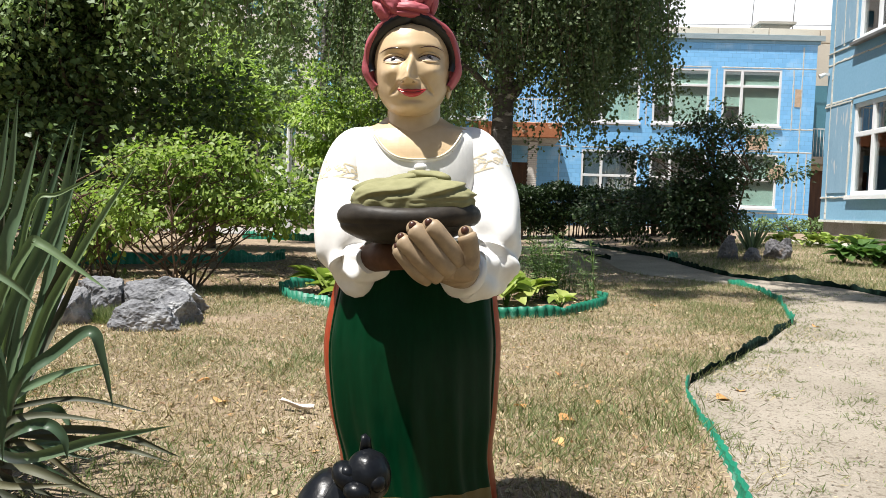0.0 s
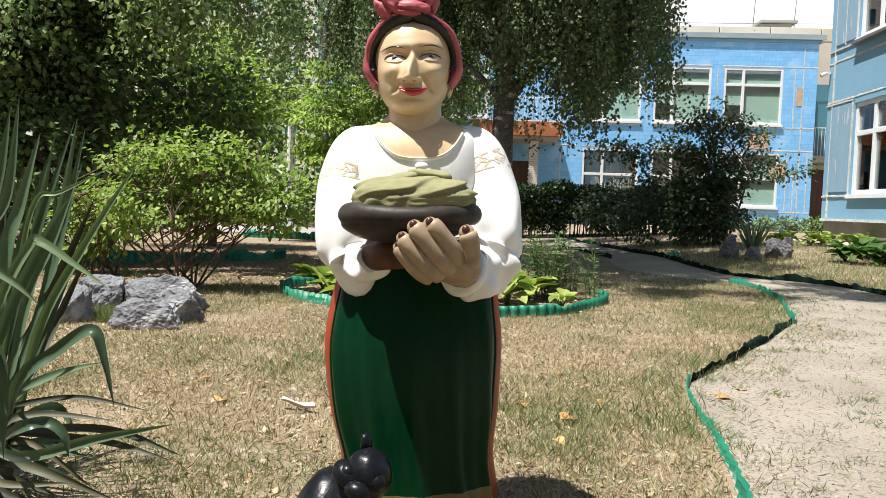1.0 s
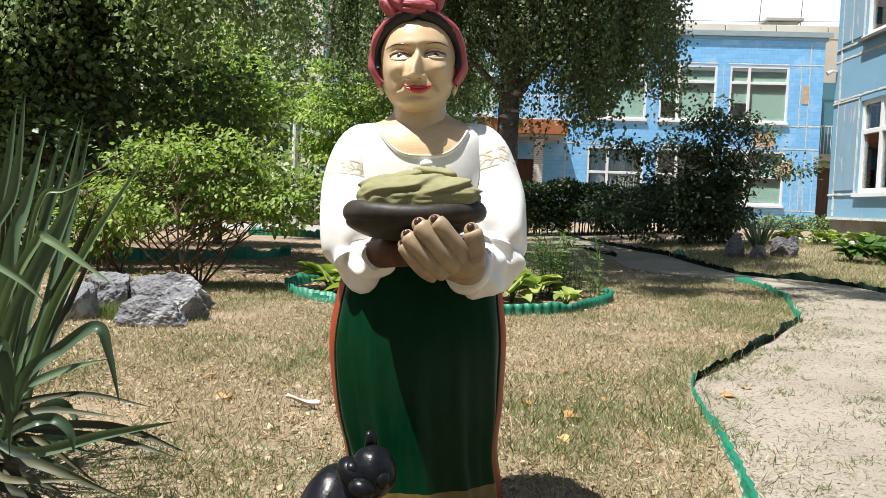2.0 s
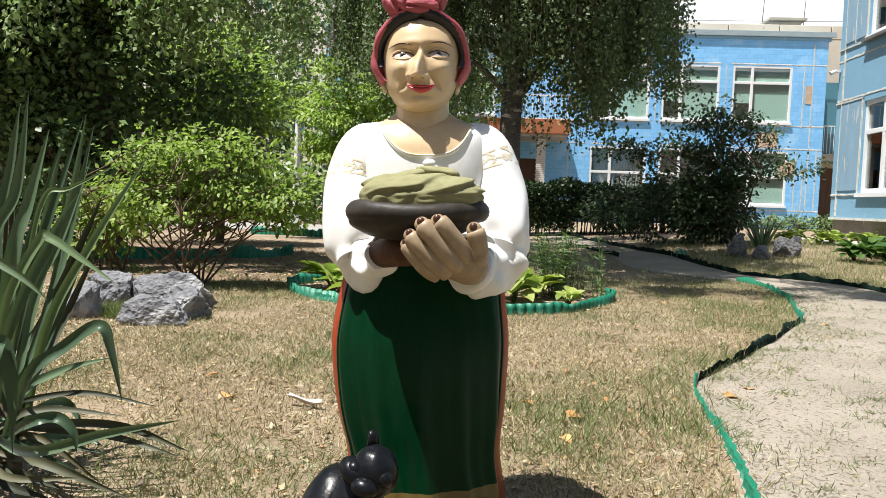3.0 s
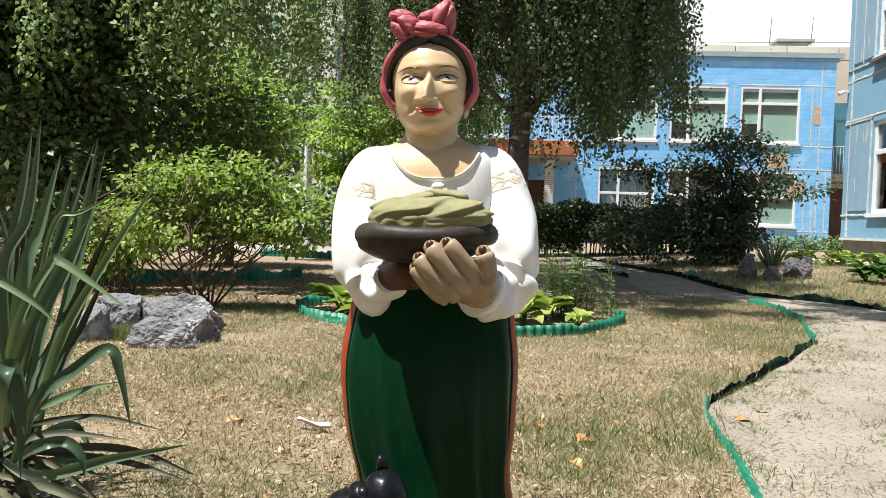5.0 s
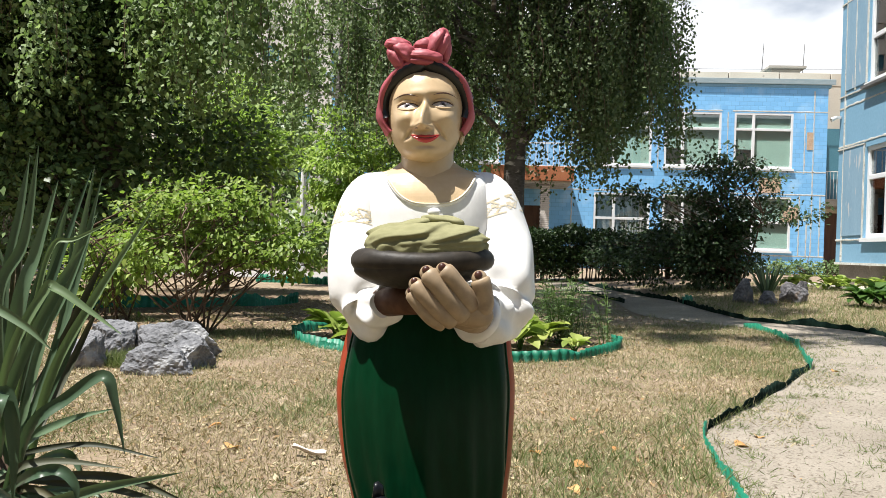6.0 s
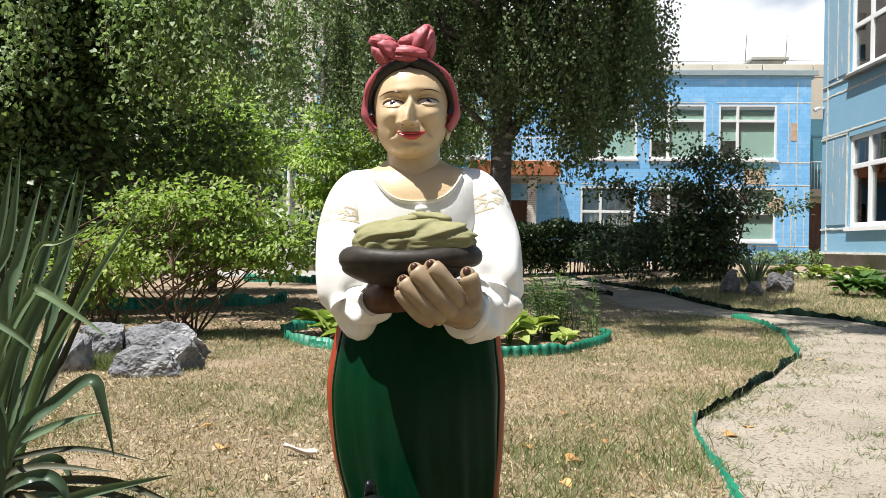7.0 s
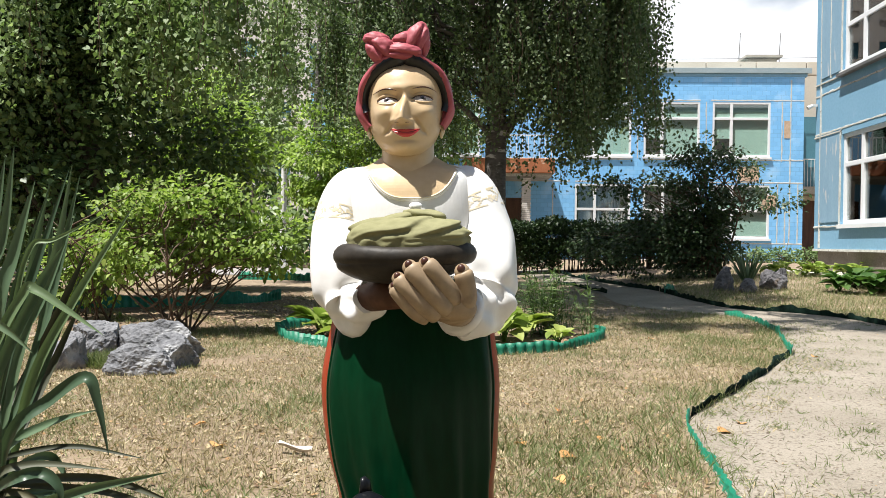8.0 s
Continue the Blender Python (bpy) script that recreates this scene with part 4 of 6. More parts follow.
for x in (0.03, 0.085):
    b.tube([(x, -0.06, 0.15), (x, -0.085, 0.08), (x, -0.09, 0.02), (x, -0.12, 0.012)], [0.03, 0.024, 0.02, 0.019], 14)
b.tube([(-0.02, 0.11, 0.03), (-0.09, 0.10, 0.02), (-0.12, 0.03, 0.02), (-0.10, -0.04, 0.02)], [0.024, 0.022, 0.02, 0.014], 12)
cat = part("cat_statue", b, gloss_paint("black_glaze", (0.004, 0.0045, 0.006), (0.008, 0.009, 0.011), 0.3, 0.02, spec=0.2, bump=0.3), None, smooth=True)
tagged(cat, "glossy black painted cat figure sitting beside the statue", "statue")
cat.matrix_world = pose(-0.288, 1.72, 0.0, 0, 13, -6)


# ---------------------------------------------------------------- foliage helpers
def bulk_mesh(name, verts, quads, mat, smooth=False):
    """Mesh straight from arrays of vertices and four-cornered faces."""
    me = bpy.data.meshes.new(name)
    verts = np.asarray(verts, dtype=np.float32).reshape(-1, 3)
    quads = np.asarray(quads, dtype=np.int32).reshape(-1, 4)
    me.vertices.add(len(verts))
    me.vertices.foreach_set("co", verts.ravel())
    me.loops.add(quads.size)
    me.loops.foreach_set("vertex_index", quads.ravel())
    me.polygons.add(len(quads))
    me.polygons.foreach_set("loop_start", np.arange(0, quads.size, 4, dtype=np.int32))
    me.materials.append(mat)
    me.update(calc_edges=True)
    return me


def unit(a):
    return a / np.maximum(1e-9, np.linalg.norm(a, axis=1, keepdims=True))


def leaf_arrays(pos, direction, up, length, width, fine=True, fold=0.25, droop=0.15):
    """Folded leaves: each starts at pos, points along direction, faces up."""
    d = unit(direction)
    s = unit(np.cross(d, up))
    n = np.cross(s, d)
    L, W = np.asarray(length)[:, None], np.asarray(width)[:, None]
    k = len(pos)
    if fine:
        at = lambda t, q, h: pos + d * L * t + s * W * q + n * (W * abs(q) * fold - L * droop * t * t) + n * h
        v = np.stack([at(0, 0, 0), at(0.32, 0.5, 0), at(0.7, 0.36, 0), at(1, 0, 0), at(0.7, -0.36, 0), at(0.32, -0.5, 0)], 1)
        i = np.arange(k)[:, None] * 6
        q = np.stack([i + [[0, 1, 2, 3]], i + [[0, 3, 4, 5]]], 1)
    else:
        at = lambda t, q: pos + d * L * t + s * W * q + n * (W * abs(q) * fold - L * droop * t * t)
        v = np.stack([at(0, 0), at(0.42, 0.5), at(1, 0), at(0.42, -0.5)], 1)
        i = np.arange(k)[:, None] * 4
        q = i[:, None] + np.array([[[0, 1, 2, 3]]])
    return v.reshape(-1, 3), q.reshape(-1, 4)


def clumps(rng, blobs, n_clump, per, spread, shell=0.55, flat=0.55):
    """Leaf points in clumps spread through ellipsoids ((cx, cy, cz), (rx, ry, rz))."""
    vol = np.array([r[0] * r[1] * r[2] for _, r in blobs])
    which = rng.choice(len(blobs), n_clump, p=vol / vol.sum())
    d = unit(rng.normal(size=(n_clump, 3)))
    rad = shell + (1 - shell) * rng.random(n_clump) ** 0.6
    rad = np.where(rng.random(n_clump) < 0.25, rng.random(n_clump), rad)
    c = np.array([b[0] for b in blobs])[which]
    r = np.array([b[1] for b in blobs])[which]
    centre = c + d * r * rad[:, None]
    p = np.repeat(centre, per, 0) + rng.normal(size=(n_clump * per, 3)) * spread * np.array([1, 1, flat])
    out = unit(np.repeat(d, per, 0) + rng.normal(size=(n_clump * per, 3)) * 0.7)
    return centre, p, out


def limb(b, a, c, r0, r1, rng, wig=0.12, n=7, seg=7):
    a, c = np.array(a, float), np.array(c, float)
    L = np.linalg.norm(c - a)
    pts = []
    for i in range(n + 1):
        t = i / n
        p = a + (c - a) * t + rng.normal(size=3) * wig * L * 0.25 * math.sin(math.pi * t)
        p[2] += 0.12 * L * math.sin(math.pi * t) * 0.6
        pts.append(tuple(p))
    b.tube(pts, [r0 + (r1 - r0) * i / n for i in range(n + 1)], seg)


def grow(name, label, base, top, r0, blobs, n_clump, per, spread, size, mat, bark, seed, fine=False, ratio=0.6, hang=0.0, twigs=60, stems=1, category="tree", shell=0.55,
         leaf_up=0.8, flat=0.55):
    """A tree or bush: tapered stem or stems, limbs and twigs to its clumps, and many leaves."""
    rng = np.random.default_rng(seed)
    thing = new(name)
    thing.location = base
    tagged(thing, label, category)
    o = np.array(base)
    centre, p, out = clumps(rng, blobs, n_clump, per, spread, shell, flat)
    heads = []
    for s in range(stems):
        tb = Build()
        foot = np.array((rng.normal() * 0.10, rng.normal() * 0.10, -0.03)) if stems > 1 else np.array((0, 0, -0.05))
        head = np.array(top) - o + (rng.normal(size=3) * np.array((0.45, 0.4, 0.2)) if stems > 1 else 0)
        n = 12
        pts = [foot + (head - foot) * (i / n) + np.array((math.sin(i * 0.9 + s) * 0.035, math.cos(i * 0.7 + s) * 0.03, 0)) * np.linalg.norm(head) * 0.2 for i in range(n + 1)]
        tb.tube([tuple(q) for q in pts], [r0 * (1.25 if i == 0 else 1) * (1 - 0.75 * i / n) for i in range(n + 1)], 10 if stems == 1 else 6)
        heads.append(pts)
        part("trunk" if stems == 1 else "stem", tb, bark, thing, smooth=True)
    bb = Build()
    pick = rng.choice(n_clump, min(twigs, n_clump), replace=False)
    for i in pick:
        pts = heads[rng.integers(len(heads))]
        j = centre[i] - o
        t = np.clip((j[2] - np.linalg.norm(j[:2]) * 0.5) / max(0.1, pts[-1][2]), 0.15, 0.97)
        a = pts[int(t * 12)]
        limb(bb, a, j, r0 * (0.34 - 0.2 * t) if stems == 1 else r0 * 0.5, max(0.004, r0 * 0.03), rng, seg=5)
    part("branchwork", bb, bark, thing, smooth=True)["kind"] = "stuff"
    N = len(p)
    p = p - o
    up = np.tile([[-0.25, -0.4, 1.0]], (N, 1)) * leaf_up + rng.normal(size=(N, 3)) * 0.4
    d = out.copy()
    d[:, 2] -= 0.25 + hang
    L = size * (0.65 + 0.7 * rng.random(N))
    v, q = leaf_arrays(p, d, up, L, L * ratio, fine)
    crown = part("crown", bulk_mesh("crown", v, q, mat), None, thing)
    crown["kind"] = "stuff"
    return thing


M_BARK = surf("grey_bark", (0.06, 0.045, 0.035), (0.13, 0.105, 0.085), rough=0.9, big=6, fine=40, bump=0.8, stretch=(1, 1, 0.3), dist=0.02)
M_STEM = surf("shrub_bark", (0.07, 0.045, 0.03), (0.15, 0.10, 0.07), rough=0.9, big=10, fine=60, bump=0.5)
M_BIRCH = surf("birch_bark", (0.05, 0.045, 0.04), (0.12, 0.11, 0.10), rough=0.8, big=2.2, fine=14, bump=0.5, stretch=(1, 1, 2.6), spots=(0.46, 0.44, 0.41), spot_scale=4.2, spot_at=0.565, dist=0.02)
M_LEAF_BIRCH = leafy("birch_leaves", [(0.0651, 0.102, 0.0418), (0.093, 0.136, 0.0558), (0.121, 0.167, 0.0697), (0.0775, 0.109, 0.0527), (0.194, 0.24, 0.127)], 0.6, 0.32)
# brighter copy of the birch leaves, sunlight put into the colour
M_LEAF_BIRCH_LIT = leafy("sunlit_birch_leaves", [(0.114, 0.171, 0.0622), (0.161, 0.228, 0.0832), (0.207, 0.285, 0.104), (0.13, 0.182, 0.088), (0.353, 0.425, 0.218)], 0.6, 0.32)
M_LEAF_DARK = leafy("dark_leaves", [(0.0749, 0.117, 0.0421), (0.108, 0.159, 0.0562), (0.14, 0.202, 0.0702), (0.192, 0.262, 0.0936)], 0.45, 0.2)
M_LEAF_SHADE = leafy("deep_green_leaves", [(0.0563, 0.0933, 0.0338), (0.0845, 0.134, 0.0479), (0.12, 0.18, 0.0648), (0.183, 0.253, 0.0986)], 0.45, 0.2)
M_LEAF_LIGHT = leafy("fresh_leaves", [(0.127, 0.202, 0.0379), (0.202, 0.298, 0.0531), (0.298, 0.405, 0.0734), (0.152, 0.228, 0.0506), (0.417, 0.506, 0.114)], 0.5, 0.4)
M_LEAF_SHRUB = leafy("shrub_leaves", [(0.108, 0.167, 0.0324), (0.173, 0.248, 0.0486), (0.243, 0.329, 0.0648), (0.13, 0.189, 0.0432), (0.356, 0.432, 0.108)], 0.5, 0.4)
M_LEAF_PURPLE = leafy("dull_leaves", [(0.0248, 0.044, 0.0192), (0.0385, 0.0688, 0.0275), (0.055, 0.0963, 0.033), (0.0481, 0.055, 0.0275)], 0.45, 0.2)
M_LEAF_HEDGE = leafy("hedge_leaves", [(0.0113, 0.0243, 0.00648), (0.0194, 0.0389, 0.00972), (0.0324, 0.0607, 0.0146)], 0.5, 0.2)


def birch(base, lean, height, r0, strands, seed, label, leaf=0.06, boughs=True, mat=None):
    """Weeping birch: strands is a list of (count, centre, spread, low, high): shoots that hang from crown height down to low."""
    rng = np.random.default_rng(seed)
    thing = new("birch_tree")
    thing.location = base
    tagged(thing, label, "tree")
    tb = Build()
    n = 18
    axis = [(lean[0] * (i / n) ** 1.3 + 0.05 * math.sin(i * 0.8 + seed), lean[1] * i / n + 0.04 * math.cos(i * 0.9), -0.06 + height * i / n) for i in range(n + 1)]
    tb.tube(axis, [r0 * (1.3 if i == 0 else 1) * (1 - 0.85 * i / n) + 0.01 for i in range(n + 1)], 14)
    part("trunk", tb, M_BIRCH, thing, "birch trunk, dark and furrowed with white patches", smooth=True)
    lb, wb = Build(), Build()
    P, D = [], []
    o = np.array(base)
    for count, c, spread, low, high in strands:
        for k in range(count):
            if k % 15 == 0:
                knot = np.array(c) + rng.uniform(-1, 1, 3) * np.array(spread) - o
                hem = low + (high - low) * rng.random() ** 1.4 - o[2]
            s = knot + rng.normal(size=3) * np.array((0.10, 0.10, 0.3))
            bottom = hem + rng.uniform(-0.15, 0.5)
            s[2] = max(s[2], bottom + 0.35)
            if boughs and k % 18 == 0 and s[2] > 3.4:
                j = min(n - 1, max(3, int((s[2] - 0.6) / height * n)))
                limb(lb, axis[j], s, 0.05 * (1 - j / n) + 0.012, 0.006, rng, 0.2)
            length = s[2] - bottom
            m = int(length / 0.045)
            t = np.arange(m) / max(1, m)
            sway = rng.normal(size=2) * 0.10
            line = np.stack([s[0] + sway[0] * t * length + 0.03 * np.sin(t * 9 + k), s[1] + sway[1] * t * length, s[2] - t * length], 1)
            if k % 3 == 0 and m > 3:
                wb.tube([tuple(q) for q in line[::max(1, m // 6)]], [0.004] * len(line[::max(1, m // 6)]), 3, cap=False)
            for rep in range(2):
                P.append(line + rng.normal(size=(m, 3)) * np.array([0.055, 0.055, 0.03]))
                dd = rng.normal(size=(m, 3)) * 0.7
                dd[:, 2] -= 0.75
                D.append(dd)
    p, d = np.concatenate(P), np.concatenate(D)
    N = len(p)
    up = rng.normal(size=(N, 3)) * 0.6 + np.array([[-0.5, -0.5, 0.7]])
    L = leaf * (0.7 + 0.6 * rng.random(N))
    part("branchwork", lb, M_BIRCH, thing, smooth=True)["kind"] = "stuff"
    part("twig_mass", wb, M_STEM, thing)["kind"] = "stuff"
    v, q = leaf_arrays(p, d, up, L, L * 0.78, False)
    crown = part("crown", bulk_mesh("crown", v, q, mat or M_LEAF_BIRCH), None, thing)
    crown["kind"] = "stuff"
    return thing


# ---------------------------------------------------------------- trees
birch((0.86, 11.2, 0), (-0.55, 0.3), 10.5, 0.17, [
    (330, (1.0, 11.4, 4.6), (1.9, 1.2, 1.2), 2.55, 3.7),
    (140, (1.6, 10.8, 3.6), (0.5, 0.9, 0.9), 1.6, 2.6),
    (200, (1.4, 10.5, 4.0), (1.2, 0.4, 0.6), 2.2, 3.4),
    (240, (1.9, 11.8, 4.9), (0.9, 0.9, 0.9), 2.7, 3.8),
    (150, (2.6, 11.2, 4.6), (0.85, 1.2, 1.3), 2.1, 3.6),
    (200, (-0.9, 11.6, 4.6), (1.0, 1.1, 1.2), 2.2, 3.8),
    # three groups above the view, added to shade the back of the path
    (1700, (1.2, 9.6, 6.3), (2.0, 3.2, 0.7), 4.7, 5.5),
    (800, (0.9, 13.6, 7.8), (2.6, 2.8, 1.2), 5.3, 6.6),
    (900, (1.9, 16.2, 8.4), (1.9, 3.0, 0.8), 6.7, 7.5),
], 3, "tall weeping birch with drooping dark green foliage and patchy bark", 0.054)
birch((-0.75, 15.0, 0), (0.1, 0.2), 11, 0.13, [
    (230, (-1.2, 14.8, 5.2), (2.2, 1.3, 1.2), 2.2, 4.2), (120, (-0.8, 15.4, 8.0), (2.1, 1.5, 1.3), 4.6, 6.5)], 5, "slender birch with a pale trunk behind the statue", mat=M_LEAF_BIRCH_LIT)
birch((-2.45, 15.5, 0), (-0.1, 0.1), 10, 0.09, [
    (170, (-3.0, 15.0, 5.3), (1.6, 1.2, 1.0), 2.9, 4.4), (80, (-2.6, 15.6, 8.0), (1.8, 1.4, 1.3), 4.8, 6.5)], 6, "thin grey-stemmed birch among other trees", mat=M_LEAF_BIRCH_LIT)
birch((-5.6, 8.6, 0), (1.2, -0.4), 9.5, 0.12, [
    (380, (-4.0, 8.6, 3.7), (2.4, 0.8, 0.5), 2.2, 3.1)], 8, "birch with sunlit-coloured drooping leaves over the shrubs", 0.065, False, M_LEAF_BIRCH_LIT)

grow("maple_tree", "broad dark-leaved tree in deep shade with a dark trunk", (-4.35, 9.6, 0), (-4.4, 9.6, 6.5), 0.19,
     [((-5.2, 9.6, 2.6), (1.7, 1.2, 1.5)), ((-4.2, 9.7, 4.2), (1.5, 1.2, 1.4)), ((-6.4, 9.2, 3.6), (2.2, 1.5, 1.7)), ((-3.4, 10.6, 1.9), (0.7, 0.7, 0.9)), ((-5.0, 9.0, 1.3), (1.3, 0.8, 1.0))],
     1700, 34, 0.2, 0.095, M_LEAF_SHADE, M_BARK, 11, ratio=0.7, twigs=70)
grow("rowan_tree", "young rowan with sunlit yellow-green leaves", (-4.0, 13.2, 0), (-3.9, 13.2, 3.2), 0.07,
     [((-4.1, 13.0, 2.7), (1.05, 0.9, 1.0)), ((-3.45, 12.9, 2.1), (0.65, 0.8, 0.9)), ((-4.6, 12.8, 1.7), (0.8, 0.7, 0.7))],
     150, 70, 0.19, 0.10, M_LEAF_LIGHT, M_BARK, 12, ratio=0.42, twigs=60, flat=0.2, leaf_up=1.1)
grow("rowan_tree", "young rowan with sunlit yellow-green leaves and open branches", (-1.75, 13.2, 0), (-1.8, 13.2, 2.6), 0.05,
     [((-1.9, 13.0, 2.3), (0.75, 0.7, 0.85)), ((-1.1, 13.0, 1.9), (0.7, 0.6, 0.75)), ((-2.1, 12.8, 1.7), (0.4, 0.5, 0.5))],
     105, 70, 0.17, 0.10, M_LEAF_LIGHT, M_BARK, 13, ratio=0.42, twigs=50, flat=0.2, leaf_up=1.1)
grow("currant_bush", "leafy bright green shrub with bare brown stems", (-2.36, 6.95, 0), (-2.35, 6.95, 0.95), 0.013,
     [((-2.7, 6.95, 0.85), (0.5, 0.5, 0.42)), ((-2.05, 6.9, 0.9), (0.6, 0.5, 0.45)), ((-1.52, 6.95, 0.85), (0.36, 0.4, 0.36)), ((-2.3, 6.9, 1.2), (0.5, 0.4, 0.26)), ((-1.75, 6.9, 1.2), (0.3, 0.3, 0.2)), ((-2.85, 6.9, 1.15), (0.25, 0.3, 0.16))],
     215, 28, 0.08, 0.054, M_LEAF_SHRUB, M_STEM, 14, fine=True, ratio=0.62, twigs=110, stems=14, category="shrub", shell=0.15, flat=0.3, leaf_up=1.0)
grow("currant_bush", "low leafy green shrub at the lawn edge", (-3.55, 7.9, 0), (-3.55, 7.9, 0.8), 0.012,
     [((-3.5, 7.9, 0.62), (0.45, 0.4, 0.42)), ((-3.9, 8.1, 0.5), (0.4, 0.4, 0.35))],
     90, 14, 0.09, 0.07, M_LEAF_SHRUB, M_STEM, 15, fine=True, ratio=0.6, twigs=30, stems=7, category="shrub", shell=0.3)
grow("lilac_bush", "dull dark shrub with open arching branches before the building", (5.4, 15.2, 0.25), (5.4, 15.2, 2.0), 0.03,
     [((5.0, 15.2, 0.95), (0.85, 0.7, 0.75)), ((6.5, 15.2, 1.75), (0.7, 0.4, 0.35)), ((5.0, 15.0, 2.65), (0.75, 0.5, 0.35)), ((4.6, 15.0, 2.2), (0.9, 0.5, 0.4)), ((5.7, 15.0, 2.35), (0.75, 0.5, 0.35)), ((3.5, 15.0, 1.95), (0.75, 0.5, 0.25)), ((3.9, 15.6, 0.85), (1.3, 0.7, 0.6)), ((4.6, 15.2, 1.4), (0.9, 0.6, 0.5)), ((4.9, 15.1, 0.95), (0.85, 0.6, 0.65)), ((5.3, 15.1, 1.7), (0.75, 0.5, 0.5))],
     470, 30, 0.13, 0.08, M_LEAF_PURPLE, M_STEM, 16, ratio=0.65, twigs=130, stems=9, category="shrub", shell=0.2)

# clipped hedge
rng = np.random.default_rng(21)
hedge = new("hedge")
hedge.location = (5.0, 20.0, 0.2)
tagged(hedge, "long clipped dark green hedge before the building", "hedge")
N = 36000
p = np.stack([rng.uniform(-3.4, 2.0, N), rng.uniform(-0.7, 0.7, N), 0.02 + 1.2 * rng.random(N) ** 0.7], 1)
gap = np.sin(p[:, 0] * 3.1) + 0.7 * np.sin(p[:, 0] * 7.3 + 1) > 0.1
p = p[~(gap & (p[:, 2] < 0.42 + 0.12 * np.sin(p[:, 0] * 5)))]
N = len(p)
p[:, 2] += (0.07 * np.sin(p[:, 0] * 2.3) + 0.05 * np.sin(p[:, 0] * 6.1 + 2) + 0.04 * rng.normal(size=N)) * (p[:, 2] > 0.8)
d = rng.normal(size=(N, 3)) + np.array([[0, -0.4, 0.5]])
L = 0.085 * (0.7 + 0.6 * rng.random(N))
v, q = leaf_arrays(p, d, rng.normal(size=(N, 3)) * 0.5 + np.array([[0, -0.2, 0.8]]), L, L * 0.6, False)
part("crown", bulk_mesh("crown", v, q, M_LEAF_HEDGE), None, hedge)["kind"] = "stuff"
b = Build()
for i in range(80):
    x, y = rng.uniform(-3.3, 1.9), rng.uniform(-0.5, 0.5)
    b.tube([(x, y, -0.2), (x + rng.normal() * 0.06, y, 0.35), (x + rng.normal() * 0.12, y + rng.normal() * 0.1, 0.9)], [0.018, 0.013, 0.006], 5)
part("branchwork", b, M_STEM, hedge)["kind"] = "stuff"

# woods that close the garden behind the trees
rng = np.random.default_rng(31)
blobs = []
for i in range(95):
    x = -34 + 33.5 * rng.random() ** 0.8
    y = 27 + rng.uniform(-2, 9) - 0.1 * x
    r = rng.uniform(1.4, 2.6)
    blobs.append(((x, y, rng.uniform(0.6, 9.0)), (r, r, r * 0.9)))
for i in range(120):      # unseen ring of the same belt round the garden, added to cut sky fill
    a = math.pi * (1.02 + 0.96 * i / 119)
    r = 15 + rng.uniform(0, 5)
    blobs.append(((r * 1.1 * math.cos(a), r * math.sin(a), rng.uniform(0.8, 8.0)), (2.6, 2.6, 2.4)))
for i in range(16):
    blobs.append(((-9.5 - rng.uniform(0, 7), 13 + rng.uniform(0, 8), rng.uniform(1, 7)), (1.7, 1.5, 1.5)))
centre, p, out = clumps(rng, blobs, 8200, 24, 0.4, 0.5)
N = len(p)
L = 0.3 * (0.7 + 0.6 * rng.random(N))
v, q = leaf_arrays(p, out + np.array([[0, 0, -0.4]]), rng.normal(size=(N, 3)) * 0.5 + np.array([[-0.2, -0.4, 0.6]]), L, L * 0.6, False)
woods = part("woods", bulk_mesh("woods", v, q, M_LEAF_DARK), None, None)
tagged(woods, "dense green tree belt behind the garden", "trees", kind="stuff")
b = Build()
for c, r in blobs[::2]:
    b.tube([(c[0], c[1], -0.1), (c[0] + 0.1, c[1], c[2] * 0.6), (c[0] - 0.05, c[1] + 0.1, c[2] + r[2])], [0.16, 0.11, 0.04], 7)
tagged(part("woods_trunks", b, M_BARK, None), "dark trunks of the tree belt behind", "trees", kind="stuff")


# ---------------------------------------------------------------- green edging strips
M_EDGE = surf("green_plastic_edging", (0.006, 0.1125, 0.06375), (0.012, 0.1725, 0.1013), rough=0.5, big=4, fine=40, bump=0.15, spots=(0.075, 0.2475, 0.18), spot_scale=14, spot_at=0.62)


# same edging where it faces away or lies in shade: shade in the colour
M_EDGE_SHADED = surf("shaded_edging", (0.004, 0.012, 0.009), (0.01, 0.026, 0.018), rough=0.9, big=4, fine=40, bump=0.3, spec=0.08)


